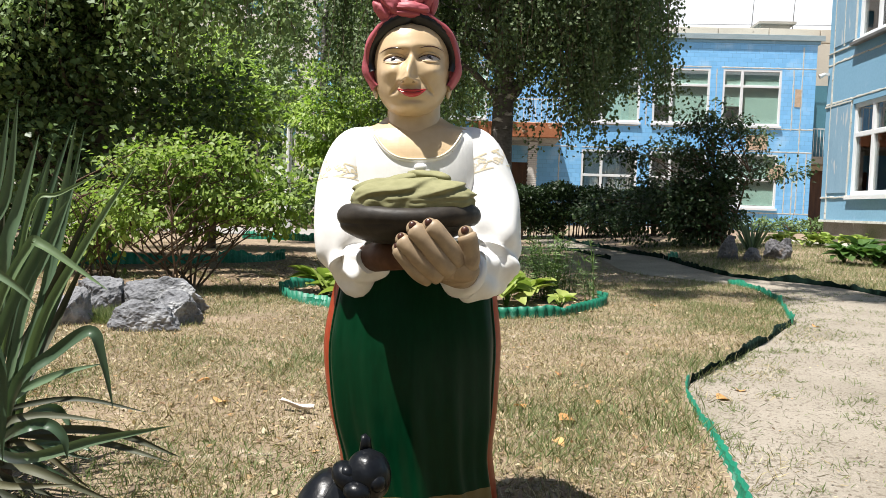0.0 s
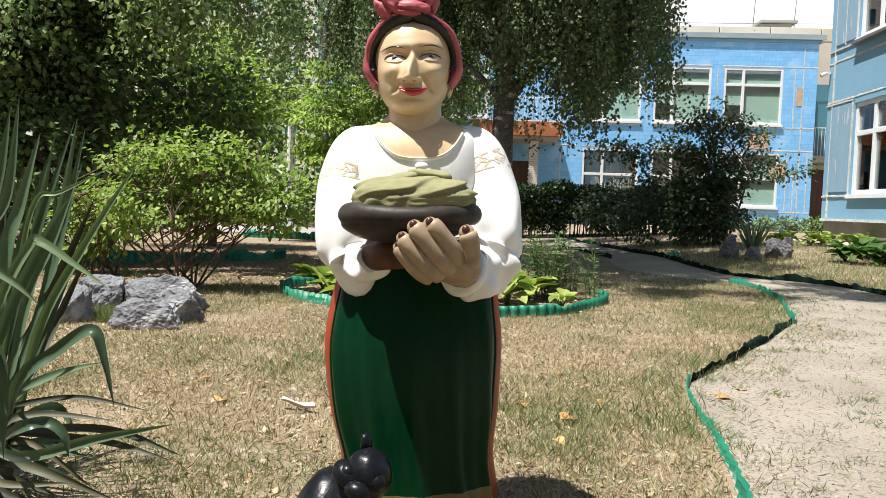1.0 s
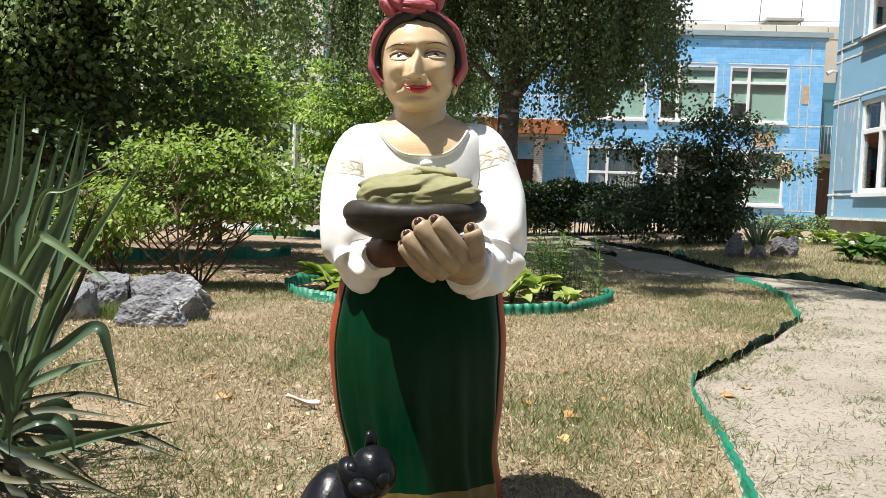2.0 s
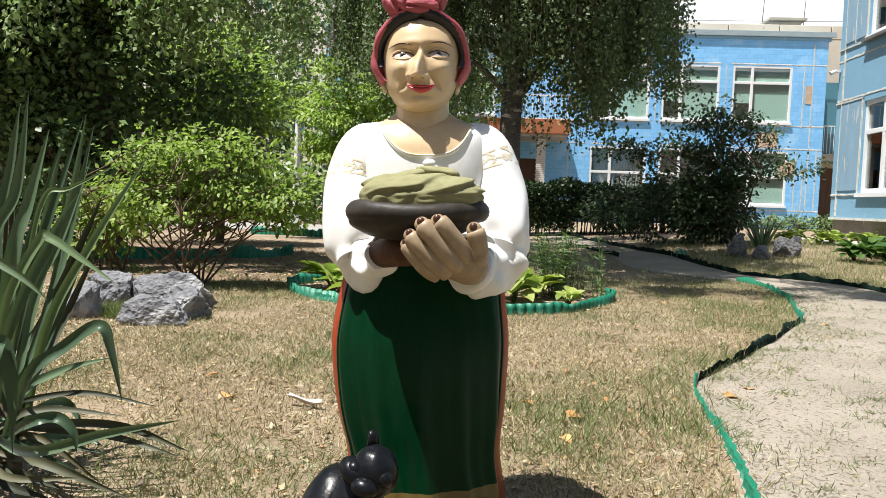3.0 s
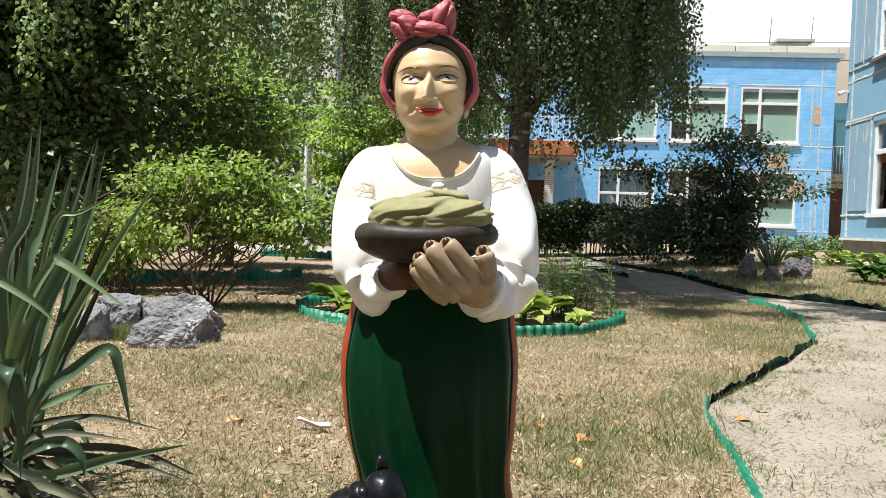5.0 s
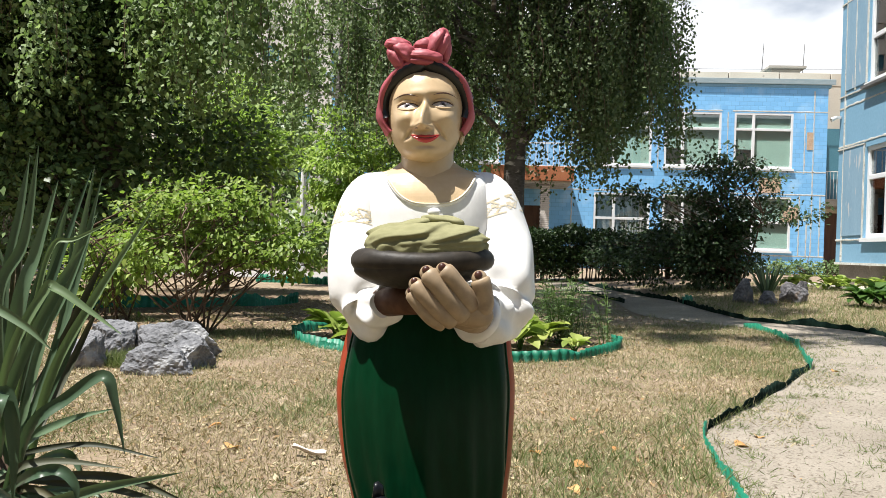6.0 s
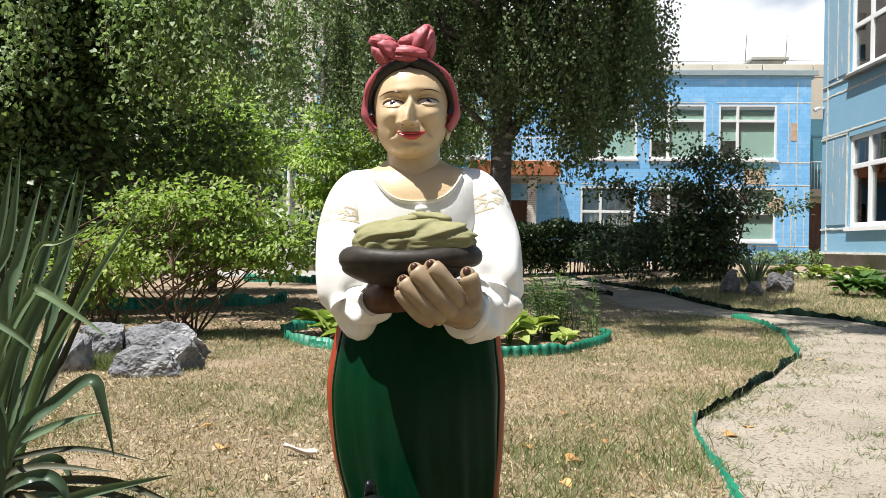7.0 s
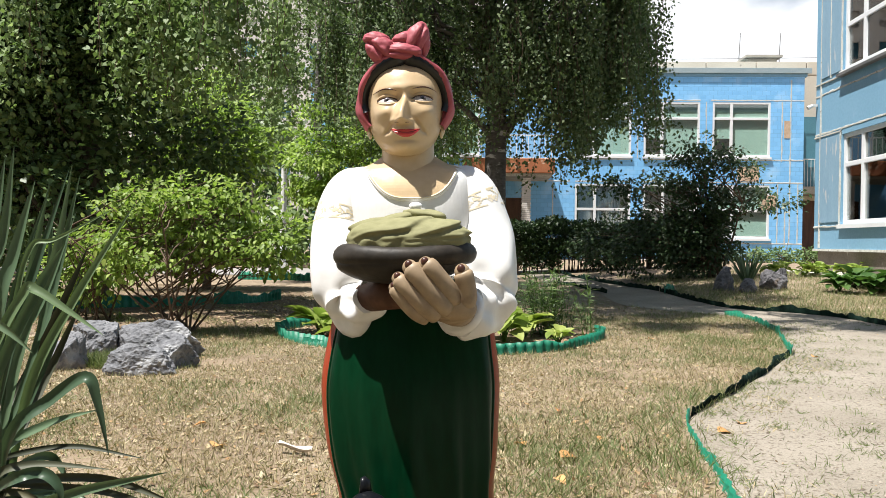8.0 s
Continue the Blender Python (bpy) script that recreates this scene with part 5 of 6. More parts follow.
def edging(pts, height, wave, pitch, name_label, seed, sink=0.02, mat=M_EDGE, rag=1.0):
    """A corrugated plastic strip set on edge along a line; wavers, with ragged top."""
    rng = np.random.default_rng(seed)
    L = sum((Vector(b2) - Vector(a2)).length for a2, b2 in zip(pts, pts[1:]))
    n = max(20, int(L / (pitch / 6)))
    line = resample(pts, n)
    lo, mid, hi, back_hi, back_lo = [], [], [], [], []
    for i, p in enumerate(line):
        d = (line[min(n - 1, i + 1)] - line[max(0, i - 1)]).normalized()
        s = Vector((d.y, -d.x, 0))
        o = wave * math.sin(2 * math.pi * i / 6)
        lean = 0.7 * noise.noise((p.x * 1.7, p.y * 1.7, seed))
        h = height * max(0.15, 1 + rag * (0.6 * noise.noise((p.x * 3, p.y * 3, seed + 4)) + 0.35 * noise.noise((p.x * 9, p.y * 9, seed)) + 0.12 * noise.noise((p.x * 40, p.y * 40, seed))))
        z = ground_z(p.x, p.y)
        q = Vector((p.x, p.y, z))
        up = Vector((0, 0, 1))
        lo.append(q + s * o - up * sink)
        mid.append(q + s * (o * 0.9 + lean * h * 0.4) + up * h * 0.55)
        hi.append(q + s * (o * 0.8 + lean * h) + up * h)
        back_hi.append(hi[-1] - s * 0.004)
        back_lo.append(lo[-1] - s * 0.004)
    b = Build()
    b.grid([lo, mid, hi, back_hi, back_lo])
    return tagged(part("lawn_edging", b, mat, None, smooth=True), name_label, "edging", group="garden edging strips")


edging(KERB_PATH[:11] + [(1.25, 3.82)], 0.042, 0.004, 0.08, "green plastic lawn edging, sunlit and ragged, along the path", 1)
edging([(1.25, 3.83)] + KERB_PATH[11:14], 0.055, 0.004, 0.08, "green plastic lawn edging in shaded colour, leaning along the path", 2, mat=M_EDGE_SHADED)
edging([(2.73, 5.99)] + KERB_PATH[14:], 0.065, 0.004, 0.08, "bright green plastic lawn edging bordering the path", 3)
edging(KERB_FAR, 0.075, 0.006, 0.12, "green edging in shaded colour on the far side of the path", 4, mat=M_EDGE_SHADED)
edging([(3.75, 13.25), (3.42, 14.5), (3.18, 16.5), (2.95, 21.0)], 0.08, 0.006, 0.12, "edging in shaded colour along the shaded end of the path", 10, mat=M_EDGE_SHADED)
edging([(2.80, 13.0), (2.66, 14.5), (2.44, 16.2)], 0.07, 0.006, 0.12, "low edging in shaded colour on the lawn side of the shaded path", 11, mat=M_EDGE_SHADED)
edging([(3.70, 12.75), (3.82, 13.1), (4.0, 13.2)], 0.13, 0.012, 0.09, "short bright green piece of edging at the path bend", 12)
edging([(0.30, 5.80), (0.62, 5.93), (0.89, 6.05), (1.19, 6.45), (1.47, 6.84), (1.52, 7.5)], 0.085, 0.016, 0.085, "corrugated green edging round the flower bed", 5, rag=0.35)
edging([(0.25, 5.80), (-0.3, 5.85), (-0.88, 6.11), (-1.2, 6.38), (-1.58, 7.2), (-1.2, 7.9)], 0.09, 0.016, 0.085, "corrugated green edging, bent, round the flower bed", 6, rag=0.5)
edging([(-4.6, 8.9), (-4.0, 9.4), (-3.48, 9.55), (-3.01, 10.0)], 0.12, 0.016, 0.09, "green plastic edging in the shade of shrubs", 7)
edging([(-2.95, 10.1), (-2.56, 10.3), (-2.3, 11.2)], 0.15, 0.016, 0.09, "bright green plastic edging beyond the shrub", 8)
edging([(-4.4, 16.8), (-2.6, 16.6), (-1.0, 17.0)], 0.16, 0.016, 0.1, "green edging beside the asphalt lane", 9)

# soil of the flower bed and under the shrubs
for pts, lbl, dz in (([(0.3, 5.85), (0.9, 6.1), (1.2, 6.5), (1.45, 6.9), (1.5, 7.6), (0.9, 8.3), (-0.6, 8.3), (-1.5, 7.5), (-1.15, 6.45), (-0.85, 6.2), (-0.3, 5.9)], "dark loose soil of the flower bed", 0.02),
                     ([(-4.9, 7.7), (-3.2, 6.9), (-2.5, 6.6), (-1.9, 6.75), (-1.5, 7.4), (-1.6, 9.2), (-2.0, 11), (-2.3, 13.5), (-4, 15), (-9, 14), (-8, 9)], "shaded bare soil with leaf litter under trees", 0.008)):
    c = sum((Vector(p) for p in pts), Vector((0, 0))) / len(pts)
    ring = resample(pts + [pts[0]], 90)
    b = Build()
    b.grid([[(lambda q: (q.x, q.y, ground_z(q.x, q.y) + dz * (1.1 - k / 8) + 0.015 * noise.noise((q.x * 4, q.y * 4, 2)) * (1 - k / 8)))(Vector((c.x, c.y, 0)).lerp(p, k / 8)) for p in ring] for k in range(9)])
    tagged(part("soil_bed", b, M_SOIL, None, smooth=True), lbl, "soil", kind="structure")

# ---------------------------------------------------------------- rocks
M_ROCK = surf("grey_rock", (0.075, 0.077, 0.085), (0.24, 0.24, 0.25), rough=0.85, big=5, fine=38, bump=1.0, spots=(0.33, 0.33, 0.335), spot_scale=5, spot_at=0.56, dist=0.03, spread=0.4)
M_ROCK_DARK = surf("dark_rock", (0.07, 0.07, 0.077), (0.168, 0.161, 0.168), rough=0.85, big=4, fine=30, bump=1.0, spots=(0.238, 0.189, 0.154), spot_scale=3, dist=0.03, spread=0.4)


def rock(place, size, turn, seed, label, mat):
    bm = bmesh.new()
    bmesh.ops.create_icosphere(bm, subdivisions=5, radius=1)
    rng = random.Random(seed)
    cuts = [(Vector((rng.gauss(0, 1), rng.gauss(0, 1), rng.gauss(0.25, 0.7))).normalized(), rng.uniform(0.55, 0.85)) for _ in range(13)]
    for v in bm.verts:
        p = v.co.copy()
        for nrm, h in cuts:
            e = p.dot(nrm) - h
            if e > 0:
                p -= nrm * e * 0.92
        q = p * 2.4 + Vector((seed * 3.1, 0, 0))
        p *= 1 + 0.14 * noise.noise(q) + 0.07 * noise.noise(q * 2.7) + 0.04 * noise.noise(q * 7) + 0.025 * abs(noise.noise(q * 15))
        v.co = Vector((p.x * size[0], p.y * size[1], p.z * size[2]))
    me = bpy.data.meshes.new("rock")
    bm.to_mesh(me)
    bm.free()
    me.materials.append(mat)
    ob = new("rock", me)
    ob.matrix_world = pose(*place, 0, 0, turn)
    return tagged(ob, label, "rock", group="garden rocks")


rock((-1.86, 4.84, 0.05), (0.22, 0.14, 0.14), 6, 1, "rough grey rock with pale flat faces on dry grass", M_ROCK)
rock((-1.76, 5.12, 0.06), (0.19, 0.15, 0.16), -14, 2, "long pale-topped grey rock behind another rock", M_ROCK)
rock((-2.02, 5.62, 0.10), (0.36, 0.17, 0.17), -8, 3, "low grey rock with whitish crest", M_ROCK)
rock((-2.42, 5.0, 0.07), (0.16, 0.14, 0.19), 30, 4, "small grey rock half hidden by plant leaves", M_ROCK)
rock((-2.5, 5.7, 0.09), (0.22, 0.18, 0.2), 60, 5, "grey rock beside yucca leaves", M_ROCK)
rock((4.78, 13.0, 0.25), (0.2, 0.16, 0.32), 10, 6, "dark upright rock beside a small yucca", M_ROCK_DARK)
rock((5.05, 12.7, 0.2), (0.22, 0.16, 0.14), 50, 7, "brownish low rock beside a small yucca", M_ROCK_DARK)
rock((5.6, 13.0, 0.26), (0.24, 0.18, 0.26), -20, 8, "dark jagged rock beside a small yucca", M_ROCK_DARK)
rock((5.78, 13.15, 0.3), (0.13, 0.12, 0.3), 0, 9, "dark pointed rock among low plants", M_ROCK_DARK)

# ---------------------------------------------------------------- yuccas
M_YUCCA = leafy("yucca_leaves", [(0.045, 0.078, 0.045), (0.065, 0.105, 0.06), (0.09, 0.14, 0.08), (0.125, 0.18, 0.10), (0.055, 0.09, 0.052)], 0.36, 0.15, single=True)
M_YUCCA_PALE = leafy("yucca_pale_leaves", [(0.12, 0.175, 0.085), (0.16, 0.22, 0.105)], 0.45, 0.2, single=True)
M_YUCCA_DRY = leafy("yucca_old_leaves", [(0.03, 0.035, 0.02), (0.07, 0.075, 0.045), (0.12, 0.10, 0.05)], 0.6, 0.05, single=True)


def sword_leaf(parent, a, bend, tip, width, mat, curl=0.0):
    """A long channelled blade from a over bend to tip."""
    a, bend, tip = Vector(a), Vector(bend), Vector(tip)
    n = 16
    rows = [[], [], [], [], []]
    for i in range(n + 1):
        t = i / n
        p = a * (1 - t) ** 2 + bend * 2 * t * (1 - t) + tip * t * t
        d = ((bend - a) * (1 - t) + (tip - bend) * t).normalized()
        s = d.cross(Vector((0.25, -0.9, 0.35))).normalized()
        nn = s.cross(d)
        tw = curl * t
        s = s * math.cos(tw) + nn * math.sin(tw)
        nn = s.cross(d)
        w = width * (0.62 + 0.6 * math.sin(math.pi * min(1, t * 0.9 + 0.12))) * (1 - t ** 5) * 0.5 + 0.0006
        rows[0].append(p - s * w + nn * w * 0.35)
        rows[1].append(p - s * w * 0.5 + nn * w * 0.08)
        rows[2].append(p - nn * 0.002)
        rows[3].append(p + s * w * 0.5 + nn * w * 0.08)
        rows[4].append(p + s * w + nn * w * 0.35)
    b = Build()
    b.grid(rows)
    return part("leaf", b, mat, parent, smooth=True)


yucca = new("yucca")
yucca.location = (0, 0, 0)
tagged(yucca, "large yucca clump with long sword-shaped grey-green leaves", "plant")
YB = Vector((-1.27, 2.15, 0.0))
b = Build()
b.tube([YB + Vector((0, 0, -0.03)), YB + Vector((0.01, 0, 0.12)), YB + Vector((0, 0, 0.26))], [0.06, 0.055, 0.03], 12)
part("stem", b, M_STEM, yucca, smooth=True)
def blade(y, pts, width, mat=None, dy=0.0):
    """A leaf of the large clump: rises from the crown and passes through the points (x, z) of its own plane."""
    st = YB + Vector((rng.uniform(-0.04, 0.06), rng.uniform(-0.05, 0.05), 0.06 + 0.14 * rng.random()))
    ctrl = [st] + [Vector((x, y + dy * k, z)) for k, (x, z) in enumerate(pts)]
    ctrl = [ctrl[0] * 2 - ctrl[1]] + ctrl + [ctrl[-1] * 2 - ctrl[-2]]
    line = []
    for j in range(1, len(ctrl) - 2):
        p0, p1, p2, p3 = ctrl[j - 1:j + 3]
        for k in range(7):
            f = k / 7
            line.append(0.5 * (2 * p1 + (p2 - p0) * f + (2 * p0 - 5 * p1 + 4 * p2 - p3) * f * f + (3 * p1 - p0 - 3 * p2 + p3) * f ** 3))
    line.append(ctrl[-2])
    n = len(line) - 1
    rows = [[], [], [], [], []]
    twist = rng.uniform(-0.5, 0.5)
    side = None
    for i, p in enumerate(line):
        t = i / n
        d = (line[min(n, i + 1)] - line[max(0, i - 1)]).normalized()
        s = d.cross(Vector((0.3, -0.85, 0.3))).normalized()
        if side and s.dot(side) < 0:
            s = -s
        side = s
        s = (s * math.cos(twist * t) + s.cross(d) * math.sin(twist * t)).normalized()
        nn = s.cross(d)
        w = 0.5 * width * min(1, 0.55 + 1.6 * t) * (1 - max(0, (t - 0.55) / 0.45) ** 1.6) + 0.0007
        for r, (a, h) in zip(rows, ((-1, 0.45), (-0.5, 0.12), (0, 0), (0.5, 0.12), (1, 0.45))):
            r.append(p + s * w * a + nn * w * h)
    b = Build()
    b.grid(rows)
    return part("leaf", b, mat or M_YUCCA, yucca, smooth=True)


rng = np.random.default_rng(41)
blade(2.2, [(-1.30, 0.62), (-1.26, 0.92), (-1.24, 1.07)], 0.024)
blade(2.1, [(-1.26, 0.64), (-1.19, 0.83), (-1.16, 1.09)], 0.030)
blade(2.0, [(-1.15, 0.62), (-1.10, 0.80), (-1.05, 0.99)], 0.034)
blade(2.1, [(-1.17, 0.52), (-1.10, 0.75), (-1.01, 1.03)], 0.026)
blade(2.2, [(-1.18, 0.57), (-1.10, 0.78), (-1.05, 1.05)], 0.024)
blade(2.0, [(-1.16, 0.44), (-1.04, 0.71), (-0.97, 0.83)], 0.026)
blade(2.25, [(-1.29, 0.43), (-1.16, 0.65), (-1.06, 0.92)], 0.024)
blade(2.35, [(-1.24, 0.45), (-1.14, 0.66), (-1.07, 0.82)], 0.022, M_YUCCA_DRY)
blade(2.1, [(-1.11, 0.44), (-0.99, 0.68), (-0.83, 0.94)], 0.024, M_YUCCA_PALE)
blade(2.05, [(-1.14, 0.59), (-1.09, 0.81), (-1.02, 0.84), (-0.87, 0.92)], 0.012, M_YUCCA_PALE)
blade(1.95, [(-1.14, 0.51), (-1.05, 0.70), (-1.02, 0.71), (-0.94, 0.66), (-0.85, 0.60)], 0.024, M_YUCCA_PALE)
blade(1.9, [(-1.20, 0.63), (-1.17, 0.67), (-1.07, 0.62), (-1.00, 0.56)], 0.024)
blade(1.9, [(-1.05, 0.36), (-0.96, 0.44), (-0.87, 0.50), (-0.84, 0.44), (-0.81, 0.31)], 0.030)
blade(2.0, [(-1.12, 0.29), (-1.01, 0.36), (-0.88, 0.40)], 0.022)
blade(1.75, [(-1.05, 0.41), (-1.03, 0.48), (-1.01, 0.44), (-1.00, 0.34), (-1.00, 0.22)], 0.034)
blade(1.95, [(-1.11, 0.24), (-1.01, 0.27), (-0.83, 0.26)], 0.020, M_YUCCA_DRY)
blade(1.8, [(-0.99, 0.21), (-0.81, 0.26), (-0.63, 0.30)], 0.024)
blade(2.05, [(-1.14, 0.26), (-0.97, 0.29), (-0.78, 0.26)], 0.014, M_YUCCA_DRY)
blade(1.75, [(-0.97, 0.29), (-0.90, 0.31), (-0.86, 0.28), (-0.85, 0.23)], 0.024)
for i in range(26):      # the rest of the upright fan, thinner and behind
    el = radians(rng.uniform(64, 122))
    r = rng.uniform(0.5, 0.95) * (1 if el > 0.95 else 0.85)
    y = YB.y + rng.uniform(-0.05, 0.35)
    bow = rng.uniform(-0.03, 0.05)
    x1, z1 = YB.x - 0.02 + r * math.cos(el), 0.16 + r * math.sin(el)
    blade(y, [(YB.x + 0.5 * (x1 - YB.x) - bow, 0.16 + 0.52 * (z1 - 0.16)), (x1, z1)], rng.uniform(0.014, 0.027), M_YUCCA if i % 5 else M_YUCCA_DRY)
for i in range(24):      # low, older leaves that sprawl on the ground
    a = rng.uniform(-2.0, 1.2)
    r = rng.uniform(0.3, 0.62)
    y = YB.y + r * math.sin(a) * 0.7
    x1, z1 = YB.x + r * math.cos(a), rng.uniform(0.015, 0.14)
    blade(y, [(YB.x + 0.5 * (x1 - YB.x), 0.5 * z1 + rng.uniform(0.04, 0.14)), (x1, z1)], rng.uniform(0.014, 0.026), M_YUCCA_DRY if i % 3 else M_YUCCA)

young = new("yucca")
tagged(young, "small dark yucca between rocks", "plant")
for i in range(26):
    a, el, r = rng.uniform(0, 6.28), rng.uniform(0.85, 1.5), rng.uniform(0.45, 0.75)
    st = Vector((5.2, 13.1, 0.17))
    tp = st + Vector((math.cos(a) * math.cos(el), math.sin(a) * math.cos(el), math.sin(el))) * r
    sword_leaf(young, st, st.lerp(tp, 0.5) + Vector((0, 0, 0.03)), tp, 0.035, M_YUCCA, 0.2)

# ---------------------------------------------------------------- hostas and perennials
M_HOSTA = leafy("hosta_leaves", [(0.17, 0.23, 0.05), (0.25, 0.31, 0.075), (0.34, 0.38, 0.11)], 0.5, 0.35, single=True)
M_HOSTA_DARK = leafy("hosta_dark_leaves", [(0.035, 0.084, 0.0175), (0.056, 0.112, 0.0245), (0.077, 0.14, 0.0315)], 0.45, 0.25, single=True)


def broad_leaf_mesh(name, mat):
    rows = []
    for i in range(9):
        t = i / 8
        w = 0.44 * math.sin(math.pi * t ** 0.75) ** 0.7 + 0.004
        rows.append([(t, w * q, -0.35 * t * t + 0.22 * abs(q) * w * 2 + 0.012 * math.cos(q * 16)) for q in (-1, -0.6, -0.2, 0.2, 0.6, 1)])
    b = Build()
    b.grid(rows)
    return b.mesh(name, mat, True)


def hosta(place, n, size, label, mat_mesh, seed):
    rng = random.Random(seed)
    thing = new("hosta")
    thing.location = place
    tagged(thing, label, "plant", group="hostas")
    for i in range(n):
        o = part("leaf", mat_mesh, None, thing)
        a = rng.uniform(0, 360)
        s = size * rng.uniform(0.7, 1.15)
        r = rng.uniform(0.0, 0.55) * size
        o.matrix_local = pose(r * math.cos(radians(a)), r * math.sin(radians(a)), size * rng.uniform(0.35, 1.0), rng.uniform(-20, 20), rng.uniform(-58, 5), a) @ Matrix.Diagonal((s, s, s, 1))
    b = Build()
    for i in range(8):
        a = rng.uniform(0, 6.28)
        b.tube([(0, 0, -0.02), (0.2 * size * math.cos(a), 0.2 * size * math.sin(a), 0.4 * size), (0.4 * size * math.cos(a), 0.4 * size * math.sin(a), 0.7 * size)], [0.008, 0.006, 0.004], 5)
    part("stalk_tuft", b, M_HOSTA_DARK, thing)["kind"] = "stuff"
    return thing


hosta_light, hosta_dark = broad_leaf_mesh("hosta_leaf", M_HOSTA), broad_leaf_mesh("hosta_leaf", M_HOSTA_DARK)
hosta((-1.03, 6.75, 0.01), 26, 0.22, "yellow-green hosta in the flower bed", hosta_light, 1)
hosta((-0.75, 6.5, 0.01), 22, 0.2, "yellow-green hosta beside the bed edging", hosta_light, 2)
hosta((0.55, 6.6, 0.01), 24, 0.2, "yellow-green hosta in the flower bed", hosta_light, 3)
hosta((0.76, 6.9, 0.01), 20, 0.19, "yellow-green hosta below tall stalks", hosta_light, 4)
hosta((0.98, 6.4, 0.01), 9, 0.11, "small sparse hosta on bare soil", hosta_light, 5)
for i, (x, y) in enumerate(((6.5, 12.6), (6.9, 12.4), (7.4, 12.7), (7.9, 12.2), (7.2, 13.3))):
    hosta((x, y, ground_z(x, y)), 34, 0.25, "broad dark green hosta by the building", hosta_dark, 10 + i)
for i in range(9):
    x, y = 6.7 + i * 0.27, 15.5 + 0.2 * math.sin(i * 2)
    hosta((x, y, ground_z(x, y)), 16, 0.2, "bright hosta in the row along the wall", hosta_light, 30 + i)
for i, (x, y) in enumerate(((8.6, 27.5), (9.8, 27.8), (11, 27.6), (12.2, 27.9), (13.2, 27.5))):
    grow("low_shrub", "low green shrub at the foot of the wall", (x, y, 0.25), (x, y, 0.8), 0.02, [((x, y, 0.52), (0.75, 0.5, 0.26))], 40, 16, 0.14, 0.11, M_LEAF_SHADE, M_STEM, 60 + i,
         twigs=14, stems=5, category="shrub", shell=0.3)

# tall thin-leaved perennial in the bed
rng = np.random.default_rng(51)
tall = new("perennial_clump")
tall.location = (1.0, 7.1, 0.02)
tagged(tall, "clump of tall thin-leaved green perennials in the bed", "plant")
N, P, D = 70, [], []
b = Build()
for i in range(N):
    x, y = rng.normal() * 0.16, rng.normal() * 0.13
    h = rng.uniform(0.32, 0.62)
    lx, ly = rng.normal() * 0.08, rng.normal() * 0.08
    b.tube([(x, y, -0.03), (x + lx * 0.4, y + ly * 0.4, h * 0.5), (x + lx, y + ly, h)], [0.004, 0.003, 0.002], 4)
    m = 26
    t = rng.random(m)
    P.append(np.stack([x + lx * t, y + ly * t, h * t], 1))
    d = rng.normal(size=(m, 3))
    d[:, 2] = 0.5
    D.append(d)
part("stalk_tuft", b, M_HOSTA_DARK, tall)["kind"] = "stuff"
p, d = np.concatenate(P), np.concatenate(D)
L = 0.085 * (0.6 + 0.7 * rng.random(len(p)))
v, q = leaf_arrays(p, d, rng.normal(size=(len(p), 3)) * 0.3 + np.array([[0, 0, 1.0]]), L, L * 0.16, False, droop=0.3)
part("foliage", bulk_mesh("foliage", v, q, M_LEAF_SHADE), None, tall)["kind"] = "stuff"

# ---------------------------------------------------------------- grass, litter
M_STRAW = leafy("dry_grass", [(0.289, 0.227, 0.117), (0.399, 0.33, 0.193), (0.454, 0.392, 0.248), (0.179, 0.138, 0.0619), (0.121, 0.112, 0.0512), (0.502, 0.437, 0.288)], 0.7, 0.15)
M_GRASS = leafy("green_grass", [(0.08, 0.12, 0.035), (0.12, 0.155, 0.05), (0.17, 0.2, 0.085), (0.22, 0.23, 0.11), (0.12, 0.15, 0.06)], 0.6, 0.25)
M_LITTER = leafy("leaf_litter", [(0.30, 0.175, 0.08), (0.36, 0.26, 0.14), (0.48, 0.40, 0.26), (0.17, 0.10, 0.055), (0.13, 0.095, 0.06), (0.42, 0.35, 0.22)], 0.7, 0.1)
kl = resample(KERB_PATH, 200)
kx, ky = np.array([p.x for p in kl]), np.array([p.y for p in kl])
fl = resample(KERB_FAR, 80)
fx, fy = np.array([p.x for p in fl]), np.array([p.y for p in fl])


def on_lawn(x, y):
    """Left of the path, or beyond it."""
    edge = np.interp(y, ky, kx)
    ok = (x < edge - 0.02) & (y < 9.6)
    far_edge = np.interp(y, fy, fx)
    ok |= (x > far_edge + 0.05) & (y > 6.6) & (y < 13.5)
    ok |= (y >= 9.6) & (x < np.interp(y, [9.6, 10.9, 13.2, 16.2, 21], [3.3, 2.48, 2.75, 2.44, 2.0]) - 0.05)
    bed = ((x - 0.0) / 1.45) ** 2 + ((y - 7.1) / 1.2) ** 2 < 1
    soil = ((x + 3.6) / 2.0) ** 2 + ((y - 9.5) / 3.0) ** 2 < 1
    return ok & ~bed & ~(soil & (np.sin(x * 7 + y * 5) > -0.6))


def patchy(x, y, s, k):
    return np.array([noise.noise((float(a) * s, float(c) * s, k)) for a, c in zip(x, y)])


def heights(x, y):
    return np.array([ground_z(float(a), float(c)) for a, c in zip(x, y)])


